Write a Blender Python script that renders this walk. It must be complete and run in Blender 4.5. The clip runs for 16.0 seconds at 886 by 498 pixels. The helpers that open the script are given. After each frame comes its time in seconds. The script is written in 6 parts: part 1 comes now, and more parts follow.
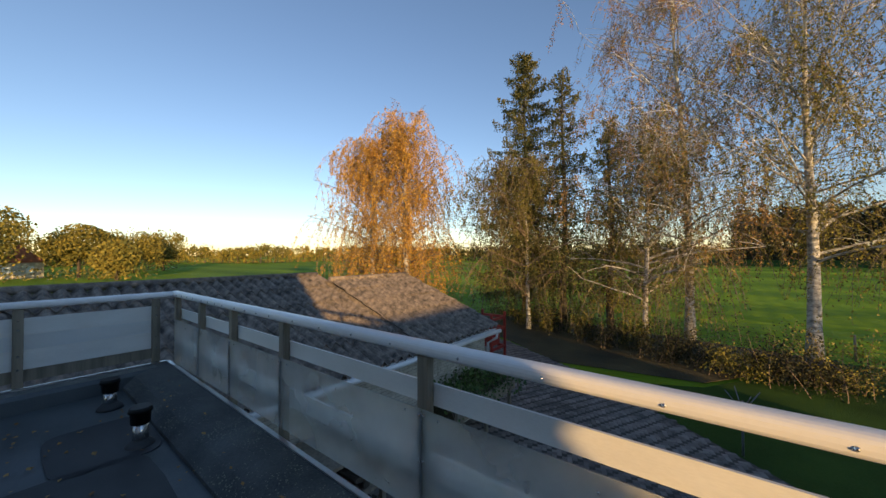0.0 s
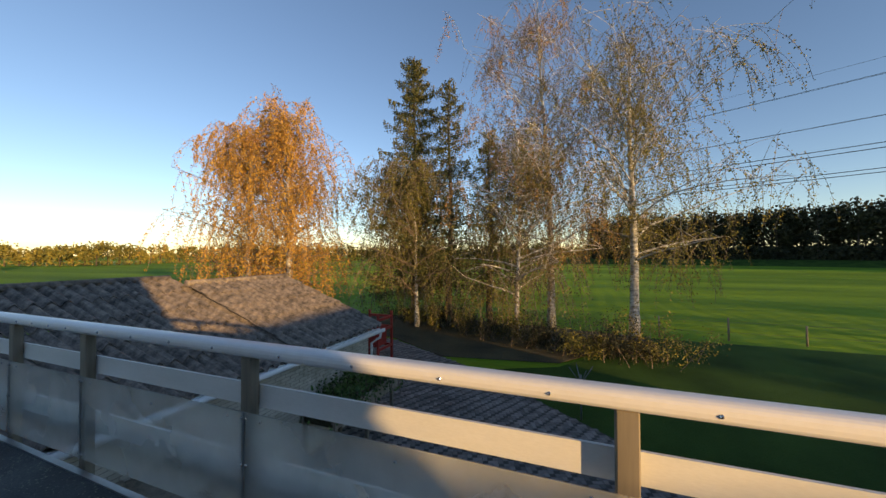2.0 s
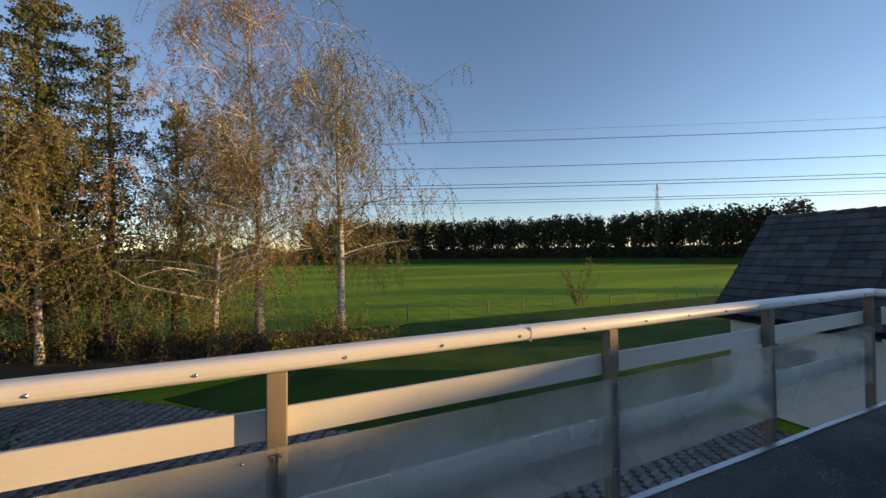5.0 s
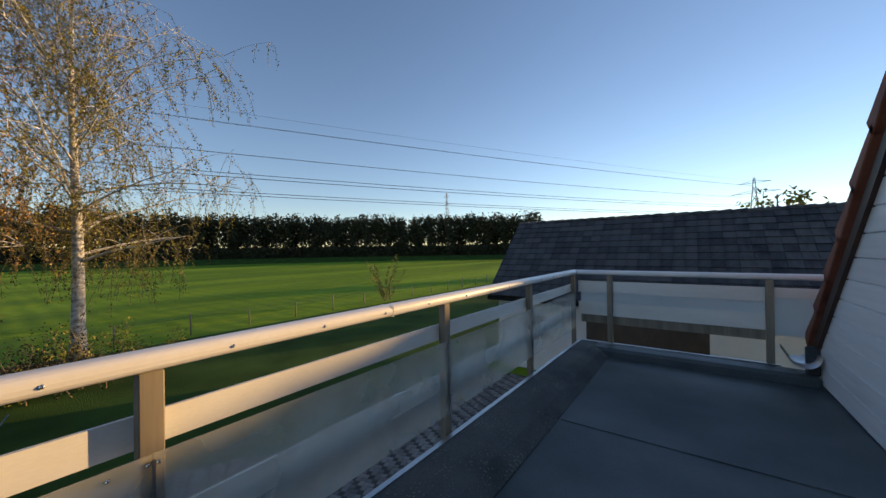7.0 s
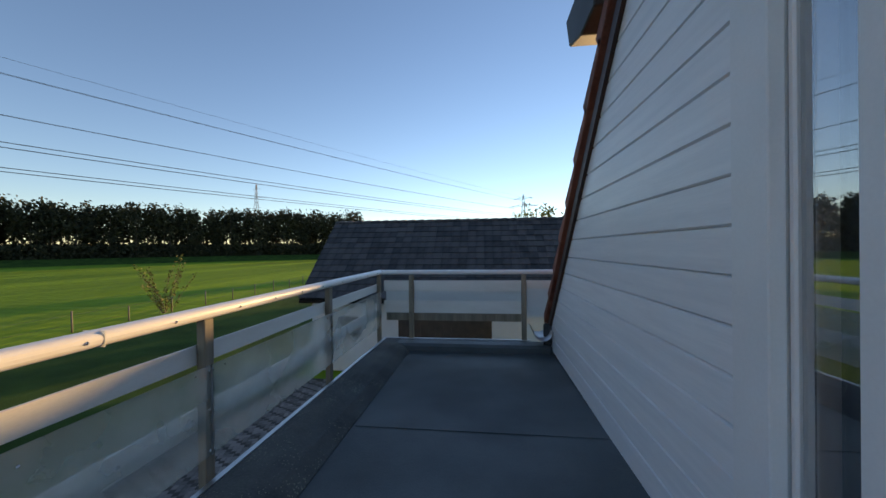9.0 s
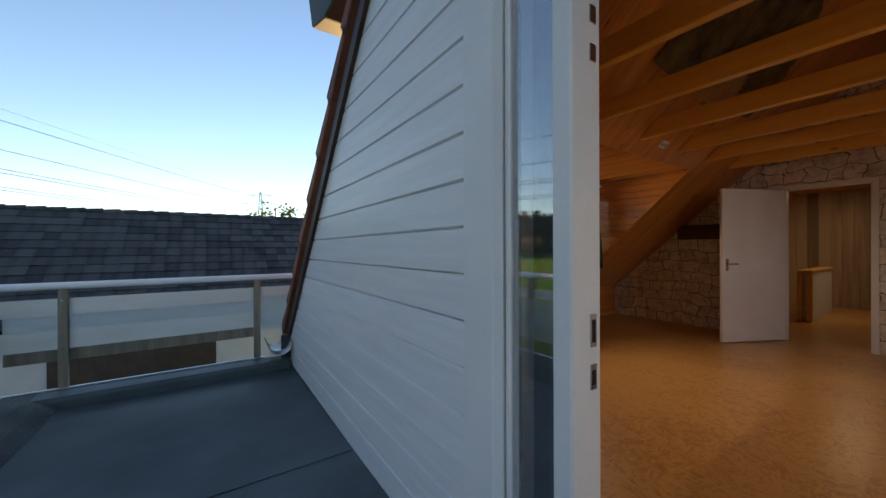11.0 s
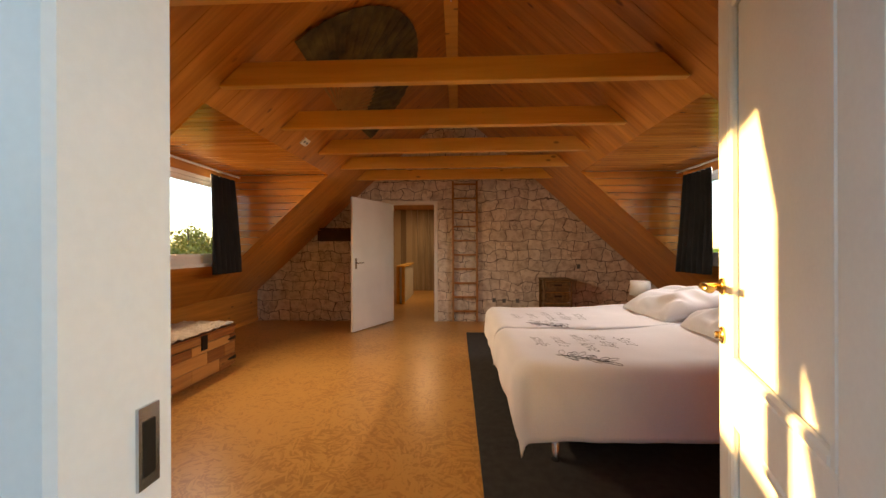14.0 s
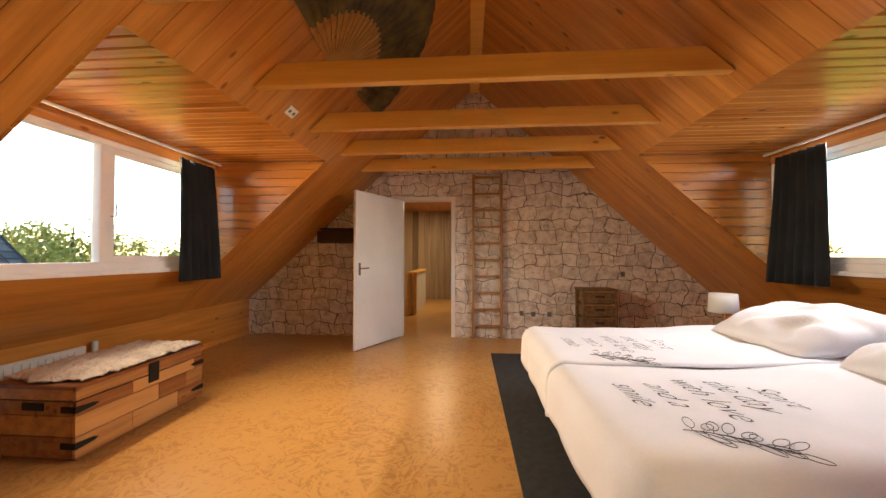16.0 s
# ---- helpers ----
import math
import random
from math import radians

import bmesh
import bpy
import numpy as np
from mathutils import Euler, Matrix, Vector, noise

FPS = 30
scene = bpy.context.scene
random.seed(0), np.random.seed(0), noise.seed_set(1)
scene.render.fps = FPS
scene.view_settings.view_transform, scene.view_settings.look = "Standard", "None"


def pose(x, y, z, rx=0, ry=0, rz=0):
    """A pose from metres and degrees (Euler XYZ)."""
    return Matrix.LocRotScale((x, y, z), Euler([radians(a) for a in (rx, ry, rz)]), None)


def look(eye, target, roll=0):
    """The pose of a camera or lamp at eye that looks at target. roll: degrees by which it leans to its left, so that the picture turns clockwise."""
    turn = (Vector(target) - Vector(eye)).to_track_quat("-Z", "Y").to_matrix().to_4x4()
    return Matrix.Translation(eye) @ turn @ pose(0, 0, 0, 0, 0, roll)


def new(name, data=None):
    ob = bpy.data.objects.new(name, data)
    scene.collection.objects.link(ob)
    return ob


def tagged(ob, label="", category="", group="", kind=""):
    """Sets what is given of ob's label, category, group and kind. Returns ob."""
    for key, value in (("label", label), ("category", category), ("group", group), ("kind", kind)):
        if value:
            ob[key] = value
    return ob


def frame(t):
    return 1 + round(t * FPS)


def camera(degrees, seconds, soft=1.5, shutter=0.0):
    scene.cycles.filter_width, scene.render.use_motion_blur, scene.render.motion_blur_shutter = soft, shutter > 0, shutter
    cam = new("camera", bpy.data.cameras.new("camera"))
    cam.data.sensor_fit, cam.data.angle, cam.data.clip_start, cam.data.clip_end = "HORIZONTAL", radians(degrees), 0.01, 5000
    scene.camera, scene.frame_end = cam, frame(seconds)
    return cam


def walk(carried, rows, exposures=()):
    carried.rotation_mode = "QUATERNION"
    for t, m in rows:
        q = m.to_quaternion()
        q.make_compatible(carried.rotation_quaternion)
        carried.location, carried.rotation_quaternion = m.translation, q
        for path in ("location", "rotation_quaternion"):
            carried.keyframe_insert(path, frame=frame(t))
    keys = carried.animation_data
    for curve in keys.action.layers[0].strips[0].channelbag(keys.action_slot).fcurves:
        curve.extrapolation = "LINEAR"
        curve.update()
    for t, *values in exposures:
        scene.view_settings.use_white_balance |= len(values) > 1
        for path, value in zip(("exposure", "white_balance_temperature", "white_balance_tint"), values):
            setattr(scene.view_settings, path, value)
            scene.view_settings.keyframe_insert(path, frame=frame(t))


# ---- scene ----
cam = camera(103.6, 16.0)
PATH = [
    (0, (1.102, -1.031, 1.373), (2.341, -2.601, 1.403), -0.2),
    (0.5, (1.046, -1.058, 1.372), (2.189, -2.699, 1.4), -0.3),
    (1, (0.973, -1.073, 1.37), (2.001, -2.789, 1.398), -0.2),
    (1.5, (0.9, -1.098, 1.364), (1.8, -2.884, 1.392), -0.3),
    (2, (0.803, -1.081, 1.369), (1.523, -2.946, 1.398), -0.2),
    (2.5, (0.699, -1.072, 1.363), (1.19, -3.011, 1.394), -0.3),
    (3, (0.609, -1.01, 1.38), (0.885, -2.991, 1.41), -0.2),
    (3.5, (0.546, -0.981, 1.375), (0.618, -2.98, 1.405), -0.4),
    (4, (0.537, -1.04, 1.327), (0.369, -3.033, 1.356), -0.4),
    (4.5, (0.569, -0.992, 1.309), (0.077, -2.931, 1.339), -0.4),
    (7, (0.994, -0.926, 1.264), (-0.633, -2.09, 1.274), -0.8),
    (7.5, (1.038, -0.913, 1.272), (-0.722, -1.864, 1.278), -1.0),
    (8, (1.003, -0.865, 1.276), (-0.852, -1.612, 1.279), -1.0),
    (10.5, (0.568, -0.77, 1.274), (-1.277, 0.003, 1.271), -0.1),
    (11, (0.551, -0.74, 1.266), (-1.11, 0.374, 1.264), -0.2),
    (11.5, (0.475, -0.66, 1.259), (-0.958, 0.736, 1.249), 0.0),
    (12, (0.428, -0.618, 1.281), (-0.669, 1.055, 1.281), 0.2),
    (12.5, (0.41, -0.623, 1.276), (-0.349, 1.227, 1.293), -0.0),
    (13, (0.385, -0.614, 1.284), (-0.084, 1.33, 1.291), 0.2),
    (13.5, (0.361, -0.511, 1.272), (0.158, 1.479, 1.275), -0.0),
    (14, (0.343, -0.267, 1.258), (0.262, 1.731, 1.258), -0.2),
    (14.5, (0.314, -0.012, 1.265), (0.245, 1.986, 1.272), -0.2),
    (15, (0.289, 0.293, 1.277), (0.211, 2.291, 1.292), 0.0),
    (15.5, (0.225, 0.455, 1.253), (0.143, 2.453, 1.286), -0.0),
    (16, (0.201, 0.584, 1.215), (0.055, 2.579, 1.253), 0.1),
]
EXPOSURES = [(0.0, 0.95, 6850, 20), (4.5, 0.95, 6900, 21), (7.0, 0.95, 6900, 22), (8.2, 0.95, 6900, 22), (10.3, 1.35, 7000, 19), (11.0, 1.45, 7300, 18), (11.6, 1.8, 7700, 17), (12.5, 2.45, 8300, 18), (13.2, 2.5, 8700, 19), (14.0, 2.65, 8600, 16), (14.5, 3.0, 7700, 12), (15.2, 3.15, 7200, 10), (16.0, 3.3, 7200, 10)]
walk(cam, [(t, look(eye, target, roll)) for t, eye, target, roll in PATH], EXPOSURES)

# ---------------------------------------------------------------- light
world = bpy.data.worlds.new("sky")
scene.world = world
world.use_nodes = True
wn = world.node_tree
sky = wn.nodes.new("ShaderNodeTexSky")
sky.sky_type = "NISHITA"
sky.sun_disc = False
SUN_EL, SUN_AZ = 6.5, (-0.894, 0.447)
sky.sun_elevation = radians(SUN_EL)
sky.sun_rotation = math.atan2(SUN_AZ[0], SUN_AZ[1])
sky.air_density = 0.85
sky.dust_density = 0.0
sky.ozone_density = 2.0
wn.links.new(sky.outputs[0], wn.nodes["Background"].inputs[0])
wn.nodes["Background"].inputs[1].default_value = 0.135

sun = new("sun", bpy.data.lights.new("sun", "SUN"))
sun.data.energy = 3.3
sun.data.angle = radians(0.6)
sun.data.color = (1.0, 0.67, 0.27)
ce = math.cos(radians(SUN_EL))
sun.matrix_world = look((0, 0, 0), (-SUN_AZ[0] * ce, -SUN_AZ[1] * ce, -math.sin(radians(SUN_EL))))


# daylight entering by the dormer windows: slim lamps under the window heads
for nm, s, watts, tone in (("west_window_light", -1, 5.5, (1.0, 0.80, 0.55)), ("east_window_light", 1, 3.6, (0.95, 0.95, 1.0))):
    wl = new(nm, bpy.data.lights.new(nm, "AREA"))
    wl.data.shape = "RECTANGLE"
    wl.data.spread = radians(104)
    wl.data.size, wl.data.size_y, wl.data.energy, wl.data.color = 1.5, 0.06, watts, tone
    wl.matrix_world = Matrix.Translation((0.29 + s * 2.88, 3.12, 2.165)) @ Matrix.Rotation(radians(90), 4, "Z") @ Matrix.Rotation(radians(58 * s), 4, "X")


# ---------------------------------------------------------------- materials
def node_mat(name):
    m = bpy.data.materials.new(name)
    m.use_nodes = True
    return m, m.node_tree, m.node_tree.nodes["Principled BSDF"]


def mat(name, a, b, scale=8.0, rough=0.6, metal=0.0, bump=0.15, stretch=(1, 1, 1), island=0.0, fine=60.0, spec=0.5, coat=0.0, rnd=0.0, depth=0.01):
    """Two tones mixed by a coarse and a fine noise, with relief; island/rnd: tone shift from piece to piece."""
    m, nt, p = node_mat(name)
    N, L = nt.nodes, nt.links
    tc = N.new("ShaderNodeTexCoord")
    mp = N.new("ShaderNodeMapping")
    mp.inputs["Scale"].default_value = stretch
    L.new(tc.outputs["Object"], mp.inputs[0])
    n1 = N.new("ShaderNodeTexNoise")
    n1.inputs["Scale"].default_value = scale
    n1.inputs["Detail"].default_value = 6
    n2 = N.new("ShaderNodeTexNoise")
    n2.inputs["Scale"].default_value = fine
    n2.inputs["Detail"].default_value = 4
    L.new(mp.outputs[0], n1.inputs["Vector"])
    L.new(mp.outputs[0], n2.inputs["Vector"])
    add = N.new("ShaderNodeMath")
    add.operation = "MULTIPLY_ADD"
    add.inputs[1].default_value = 0.35
    L.new(n2.outputs["Fac"], add.inputs[0])
    L.new(n1.outputs["Fac"], add.inputs[2])
    fac = add.outputs[0]
    if island or rnd:
        src = N.new("ShaderNodeNewGeometry").outputs["Random Per Island"] if island else N.new("ShaderNodeObjectInfo").outputs["Random"]
        a2 = N.new("ShaderNodeMath")
        a2.operation = "MULTIPLY_ADD"
        a2.inputs[1].default_value = island or rnd
        L.new(src, a2.inputs[0])
        L.new(fac, a2.inputs[2])
        a3 = N.new("ShaderNodeMath")
        a3.operation = "SUBTRACT"
        a3.inputs[1].default_value = (island or rnd) / 2
        L.new(a2.outputs[0], a3.inputs[0])
        fac = a3.outputs[0]
    r = N.new("ShaderNodeValToRGB")
    r.color_ramp.elements[0].position = 0.42
    r.color_ramp.elements[1].position = 0.92
    r.color_ramp.elements[0].color = (*a, 1)
    r.color_ramp.elements[1].color = (*b, 1)
    L.new(fac, r.inputs[0])
    L.new(r.outputs[0], p.inputs["Base Color"])
    p.inputs["Roughness"].default_value = rough
    p.inputs["Metallic"].default_value = metal
    p.inputs["Specular IOR Level"].default_value = spec
    p.inputs["Coat Weight"].default_value = coat
    p.inputs["Coat Roughness"].default_value = 0.2
    if bump:
        bp = N.new("ShaderNodeBump")
        bp.inputs["Strength"].default_value = bump
        bp.inputs["Distance"].default_value = depth
        L.new(n2.outputs["Fac"], bp.inputs["Height"])
        L.new(bp.outputs[0], p.inputs["Normal"])
    return m


def wood_mat(name, a, b, axis, rough=0.30, coat=0.45, island=0.22, knots=True, rnd=0.0, slope=False):
    """Pine with grain along an axis (0, 1, 2) and dark knots."""
    st = [14.0, 14.0, 14.0]
    st[axis] = 0.8
    if slope:
        st = [0.8, 14.0, 0.8]
    m = mat(name, a, b, scale=1.0, rough=rough, bump=0.06, stretch=st, island=island, fine=5.0, coat=coat, depth=0.003, rnd=rnd)
    if knots:
        nt = m.node_tree
        N, L = nt.nodes, nt.links
        p = N["Principled BSDF"]
        tc = N.new("ShaderNodeTexCoord")
        mp = N.new("ShaderNodeMapping")
        s2 = [9.0, 9.0, 9.0]
        s2[axis] = 4.0
        if slope:
            s2 = [4.0, 9.0, 4.0]
        mp.inputs["Scale"].default_value = s2
        v = N.new("ShaderNodeTexVoronoi")
        v.inputs["Scale"].default_value = 0.8
        L.new(tc.outputs["Object"], mp.inputs[0])
        L.new(mp.outputs[0], v.inputs["Vector"])
        mr = N.new("ShaderNodeMapRange")
        mr.inputs["From Min"].default_value = 0.07
        mr.inputs["From Max"].default_value = 0.14
        mr.inputs["To Min"].default_value = 0.75
        mr.inputs["To Max"].default_value = 0.0
        L.new(v.outputs["Distance"], mr.inputs["Value"])
        mx = N.new("ShaderNodeMixRGB")
        mx.inputs[2].default_value = (a[0] * 0.3, a[1] * 0.22, a[2] * 0.2, 1)
        old = p.inputs["Base Color"].links[0].from_socket
        L.new(mr.outputs[0], mx.inputs[0])
        L.new(old, mx.inputs[1])
        L.new(mx.outputs[0], p.inputs["Base Color"])
    return m


def stone_paper():
    """Wallpaper printed with rough split stone in uneven courses."""
    m, nt, p = node_mat("stone_wallpaper")
    N, L = nt.nodes, nt.links

    def noise_tex(vec, scale, detail, rough=0.5):
        n = N.new("ShaderNodeTexNoise")
        n.inputs["Scale"].default_value = scale
        n.inputs["Detail"].default_value = detail
        n.inputs["Roughness"].default_value = rough
        L.new(vec, n.inputs["Vector"])
        return n

    def warp(vec, n, amount):
        mix = N.new("ShaderNodeMixRGB")
        mix.blend_type = "LINEAR_LIGHT"
        mix.inputs[0].default_value = amount
        L.new(vec, mix.inputs[1])
        L.new(n.outputs["Color"], mix.inputs[2])
        return mix.outputs[0]

    tc = N.new("ShaderNodeTexCoord")
    sp = N.new("ShaderNodeSeparateXYZ")
    L.new(tc.outputs["Object"], sp.inputs[0])
    cb = N.new("ShaderNodeCombineXYZ")
    L.new(sp.outputs["X"], cb.inputs[0])
    L.new(sp.outputs["Z"], cb.inputs[1])
    base = cb.outputs[0]
    v1 = warp(base, noise_tex(base, 3.2, 2), 0.12)
    v2 = warp(v1, noise_tex(base, 14, 4), 0.018)

    def stones(w, h, mortar, off):
        b = N.new("ShaderNodeTexBrick")
        b.inputs["Scale"].default_value = 1.0
        b.inputs["Brick Width"].default_value = w
        b.inputs["Row Height"].default_value = h
        b.inputs["Mortar Size"].default_value = mortar
        b.inputs["Mortar Smooth"].default_value = 0.5
        b.inputs["Color1"].default_value = (0.72, 0.72, 0.72, 1)
        b.inputs["Color2"].default_value = (1, 1, 1, 1)
        b.inputs["Mortar"].default_value = (0, 0, 0, 1)
        b.offset = off
        b.squash = 0.7
        b.squash_frequency = 3
        L.new(v2, b.inputs["Vector"])
        return b

    big = stones(0.26, 0.175, 0.0065, 0.41)
    tone = noise_tex(base, 9, 8, 0.65)
    r = N.new("ShaderNodeValToRGB")
    e = r.color_ramp.elements
    e[0].position, e[0].color = 0.30, (0.50, 0.41, 0.35, 1)
    e[1].position, e[1].color = 0.56, (0.90, 0.84, 0.78, 1)
    L.new(tone.outputs["Fac"], r.inputs[0])
    mul = N.new("ShaderNodeMixRGB")
    mul.blend_type = "MULTIPLY"
    mul.inputs[0].default_value = 0.7
    L.new(r.outputs[0], mul.inputs[1])
    L.new(big.outputs["Color"], mul.inputs[2])
    # joints come and go, and short cracks cross the stones
    gate = N.new("ShaderNodeMapRange")
    gate.inputs["From Min"].default_value = 0.36
    gate.inputs["From Max"].default_value = 0.56
    L.new(noise_tex(base, 5.5, 2).outputs["Fac"], gate.inputs["Value"])
    mm = N.new("ShaderNodeMath")
    mm.operation = "MULTIPLY"
    L.new(big.outputs["Fac"], mm.inputs[0])
    L.new(gate.outputs[0], mm.inputs[1])
    mx = N.new("ShaderNodeMixRGB")
    mx.inputs[2].default_value = (0.13, 0.10, 0.085, 1)
    L.new(mm.outputs[0], mx.inputs[0])
    L.new(mul.outputs[0], mx.inputs[1])
    vo = N.new("ShaderNodeTexVoronoi")
    vo.feature = "DISTANCE_TO_EDGE"
    vo.inputs["Scale"].default_value = 6.5
    L.new(v2, vo.inputs["Vector"])
    cr = N.new("ShaderNodeMapRange")
    cr.inputs["From Max"].default_value = 0.03
    cr.inputs["To Min"].default_value = 0.8
    cr.inputs["To Max"].default_value = 0.0
    L.new(vo.outputs["Distance"], cr.inputs["Value"])
    g2 = N.new("ShaderNodeMapRange")
    g2.inputs["From Min"].default_value = 0.54
    g2.inputs["From Max"].default_value = 0.62
    L.new(noise_tex(base, 4.2, 2).outputs["Fac"], g2.inputs["Value"])
    m2 = N.new("ShaderNodeMath")
    m2.operation = "MULTIPLY"
    L.new(cr.outputs[0], m2.inputs[0])
    L.new(g2.outputs[0], m2.inputs[1])
    mx2 = N.new("ShaderNodeMixRGB")
    mx2.inputs[2].default_value = (0.16, 0.125, 0.105, 1)
    L.new(m2.outputs[0], mx2.inputs[0])
    L.new(mx.outputs[0], mx2.inputs[1])
    L.new(mx2.outputs[0], p.inputs["Base Color"])
    p.inputs["Roughness"].default_value = 0.7
    return m


def flake_floor():
    """Varnished pressed board: short wood flakes lying every way."""
    m, nt, p = node_mat("flake_board")
    N, L = nt.nodes, nt.links
    tc = N.new("ShaderNodeTexCoord")
    cols = []
    for scale, seed in ((13.0, 0.0), (10.0, 3.7)):
        sh = N.new("ShaderNodeMapping")
        sh.inputs["Location"].default_value = (seed, seed * 0.6, 0)
        L.new(tc.outputs["Object"], sh.inputs[0])
        cell = N.new("ShaderNodeTexVoronoi")
        cell.inputs["Scale"].default_value = scale
        L.new(sh.outputs[0], cell.inputs["Vector"])
        sx = N.new("ShaderNodeSeparateXYZ")
        L.new(cell.outputs["Color"], sx.inputs[0])
        an = N.new("ShaderNodeMath")
        an.operation = "MULTIPLY"
        an.inputs[1].default_value = 6.283
        L.new(sx.outputs[0], an.inputs[0])
        ro = N.new("ShaderNodeVectorRotate")
        ro.rotation_type = "Z_AXIS"
        L.new(sh.outputs[0], ro.inputs["Vector"])
        L.new(an.outputs[0], ro.inputs["Angle"])
        mp = N.new("ShaderNodeMapping")
        mp.inputs["Scale"].default_value = (9, 55, 1)
        L.new(ro.outputs[0], mp.inputs[0])
        v = N.new("ShaderNodeTexVoronoi")
        v.inputs["Scale"].default_value = 1.3
        L.new(mp.outputs[0], v.inputs["Vector"])
        bw = N.new("ShaderNodeRGBToBW")
        L.new(v.outputs["Color"], bw.inputs[0])
        cols.append(bw.outputs[0])
    av = N.new("ShaderNodeMath")
    av.operation = "ADD"
    L.new(cols[0], av.inputs[0])
    L.new(cols[1], av.inputs[1])
    n = N.new("ShaderNodeTexNoise")
    n.inputs["Scale"].default_value = 1.1
    n.inputs["Detail"].default_value = 4
    L.new(tc.outputs["Object"], n.inputs["Vector"])
    a2 = N.new("ShaderNodeMath")
    a2.operation = "MULTIPLY_ADD"
    a2.inputs[1].default_value = 0.5
    L.new(av.outputs[0], a2.inputs[0])
    L.new(n.outputs["Fac"], a2.inputs[2])
    r = N.new("ShaderNodeValToRGB")
    e = r.color_ramp.elements
    e[0].position, e[0].color = 0.45, (0.34, 0.158, 0.043, 1)
    e[1].position, e[1].color = 1.0, (0.53, 0.285, 0.092, 1)
    mid = e.new(0.85)
    mid.color = (0.415, 0.203, 0.057, 1)
    L.new(a2.outputs[0], r.inputs[0])
    L.new(r.outputs[0], p.inputs["Base Color"])
    p.inputs["Roughness"].default_value = 0.30
    bp = N.new("ShaderNodeBump")
    bp.inputs["Strength"].default_value = 0.08
    bp.inputs["Distance"].default_value = 0.003
    L.new(av.outputs[0], bp.inputs["Height"])
    L.new(bp.outputs[0], p.inputs["Normal"])
    return m


def glass_mat(name, rough=0.0, tint=(1, 1, 1), trans=1.0):
    m, nt, p = node_mat(name)
    p.inputs["Base Color"].default_value = (*tint, 1)
    p.inputs["Transmission Weight"].default_value = trans
    p.inputs["Roughness"].default_value = rough
    p.inputs["IOR"].default_value = 1.45
    return m


def thin_glass(name, base=0.04, power=4.0):
    """Thin clear pane: see-through with a mirror sheen at a slant."""
    m, nt, p = node_mat(name)
    N, L = nt.nodes, nt.links
    tr = N.new("ShaderNodeBsdfTransparent")
    gl = N.new("ShaderNodeBsdfGlossy")
    gl.inputs["Roughness"].default_value = 0.01
    lw = N.new("ShaderNodeLayerWeight")
    pw = N.new("ShaderNodeMath")
    pw.operation = "POWER"
    pw.inputs[1].default_value = power
    L.new(lw.outputs["Facing"], pw.inputs[0])
    fr = N.new("ShaderNodeMath")
    fr.operation = "MULTIPLY_ADD"
    fr.inputs[1].default_value = 0.7
    fr.inputs[2].default_value = base
    L.new(pw.outputs[0], fr.inputs[0])
    mx = N.new("ShaderNodeMixShader")
    L.new(fr.outputs[0], mx.inputs[0])
    L.new(tr.outputs[0], mx.inputs[1])
    L.new(gl.outputs[0], mx.inputs[2])
    L.new(mx.outputs[0], N["Material Output"].inputs["Surface"])
    return m


def frost_mat():
    """Weathered acrylic: a milky film over a blurred view, uneven with dirt."""
    m, nt, p = node_mat("frosted_panel")
    N, L = nt.nodes, nt.links
    rf = N.new("ShaderNodeBsdfRefraction")
    rf.inputs["IOR"].default_value = 1.03
    rf.inputs["Roughness"].default_value = 0.20
    rf.inputs["Color"].default_value = (0.95, 0.97, 0.96, 1)
    tc = N.new("ShaderNodeTexCoord")
    n = N.new("ShaderNodeTexNoise")
    n.inputs["Scale"].default_value = 2.2
    n.inputs["Detail"].default_value = 7
    L.new(tc.outputs["Object"], n.inputs["Vector"])
    mr = N.new("ShaderNodeMapRange")
    mr.inputs["From Min"].default_value = 0.3
    mr.inputs["From Max"].default_value = 0.75
    mr.inputs["To Min"].default_value = 0.20
    mr.inputs["To Max"].default_value = 0.42
    L.new(n.outputs["Fac"], mr.inputs["Value"])
    p.inputs["Base Color"].default_value = (0.86, 0.87, 0.85, 1)
    p.inputs["Roughness"].default_value = 0.16
    tl = N.new("ShaderNodeBsdfTranslucent")
    tl.inputs["Color"].default_value = (0.90, 0.91, 0.89, 1)
    film = N.new("ShaderNodeMixShader")
    film.inputs[0].default_value = 0.55
    L.new(p.outputs[0], film.inputs[1])
    L.new(tl.outputs[0], film.inputs[2])
    mx = N.new("ShaderNodeMixShader")
    L.new(mr.outputs[0], mx.inputs[0])
    L.new(rf.outputs[0], mx.inputs[1])
    L.new(film.outputs[0], mx.inputs[2])
    L.new(mx.outputs[0], N["Material Output"].inputs["Surface"])
    return m


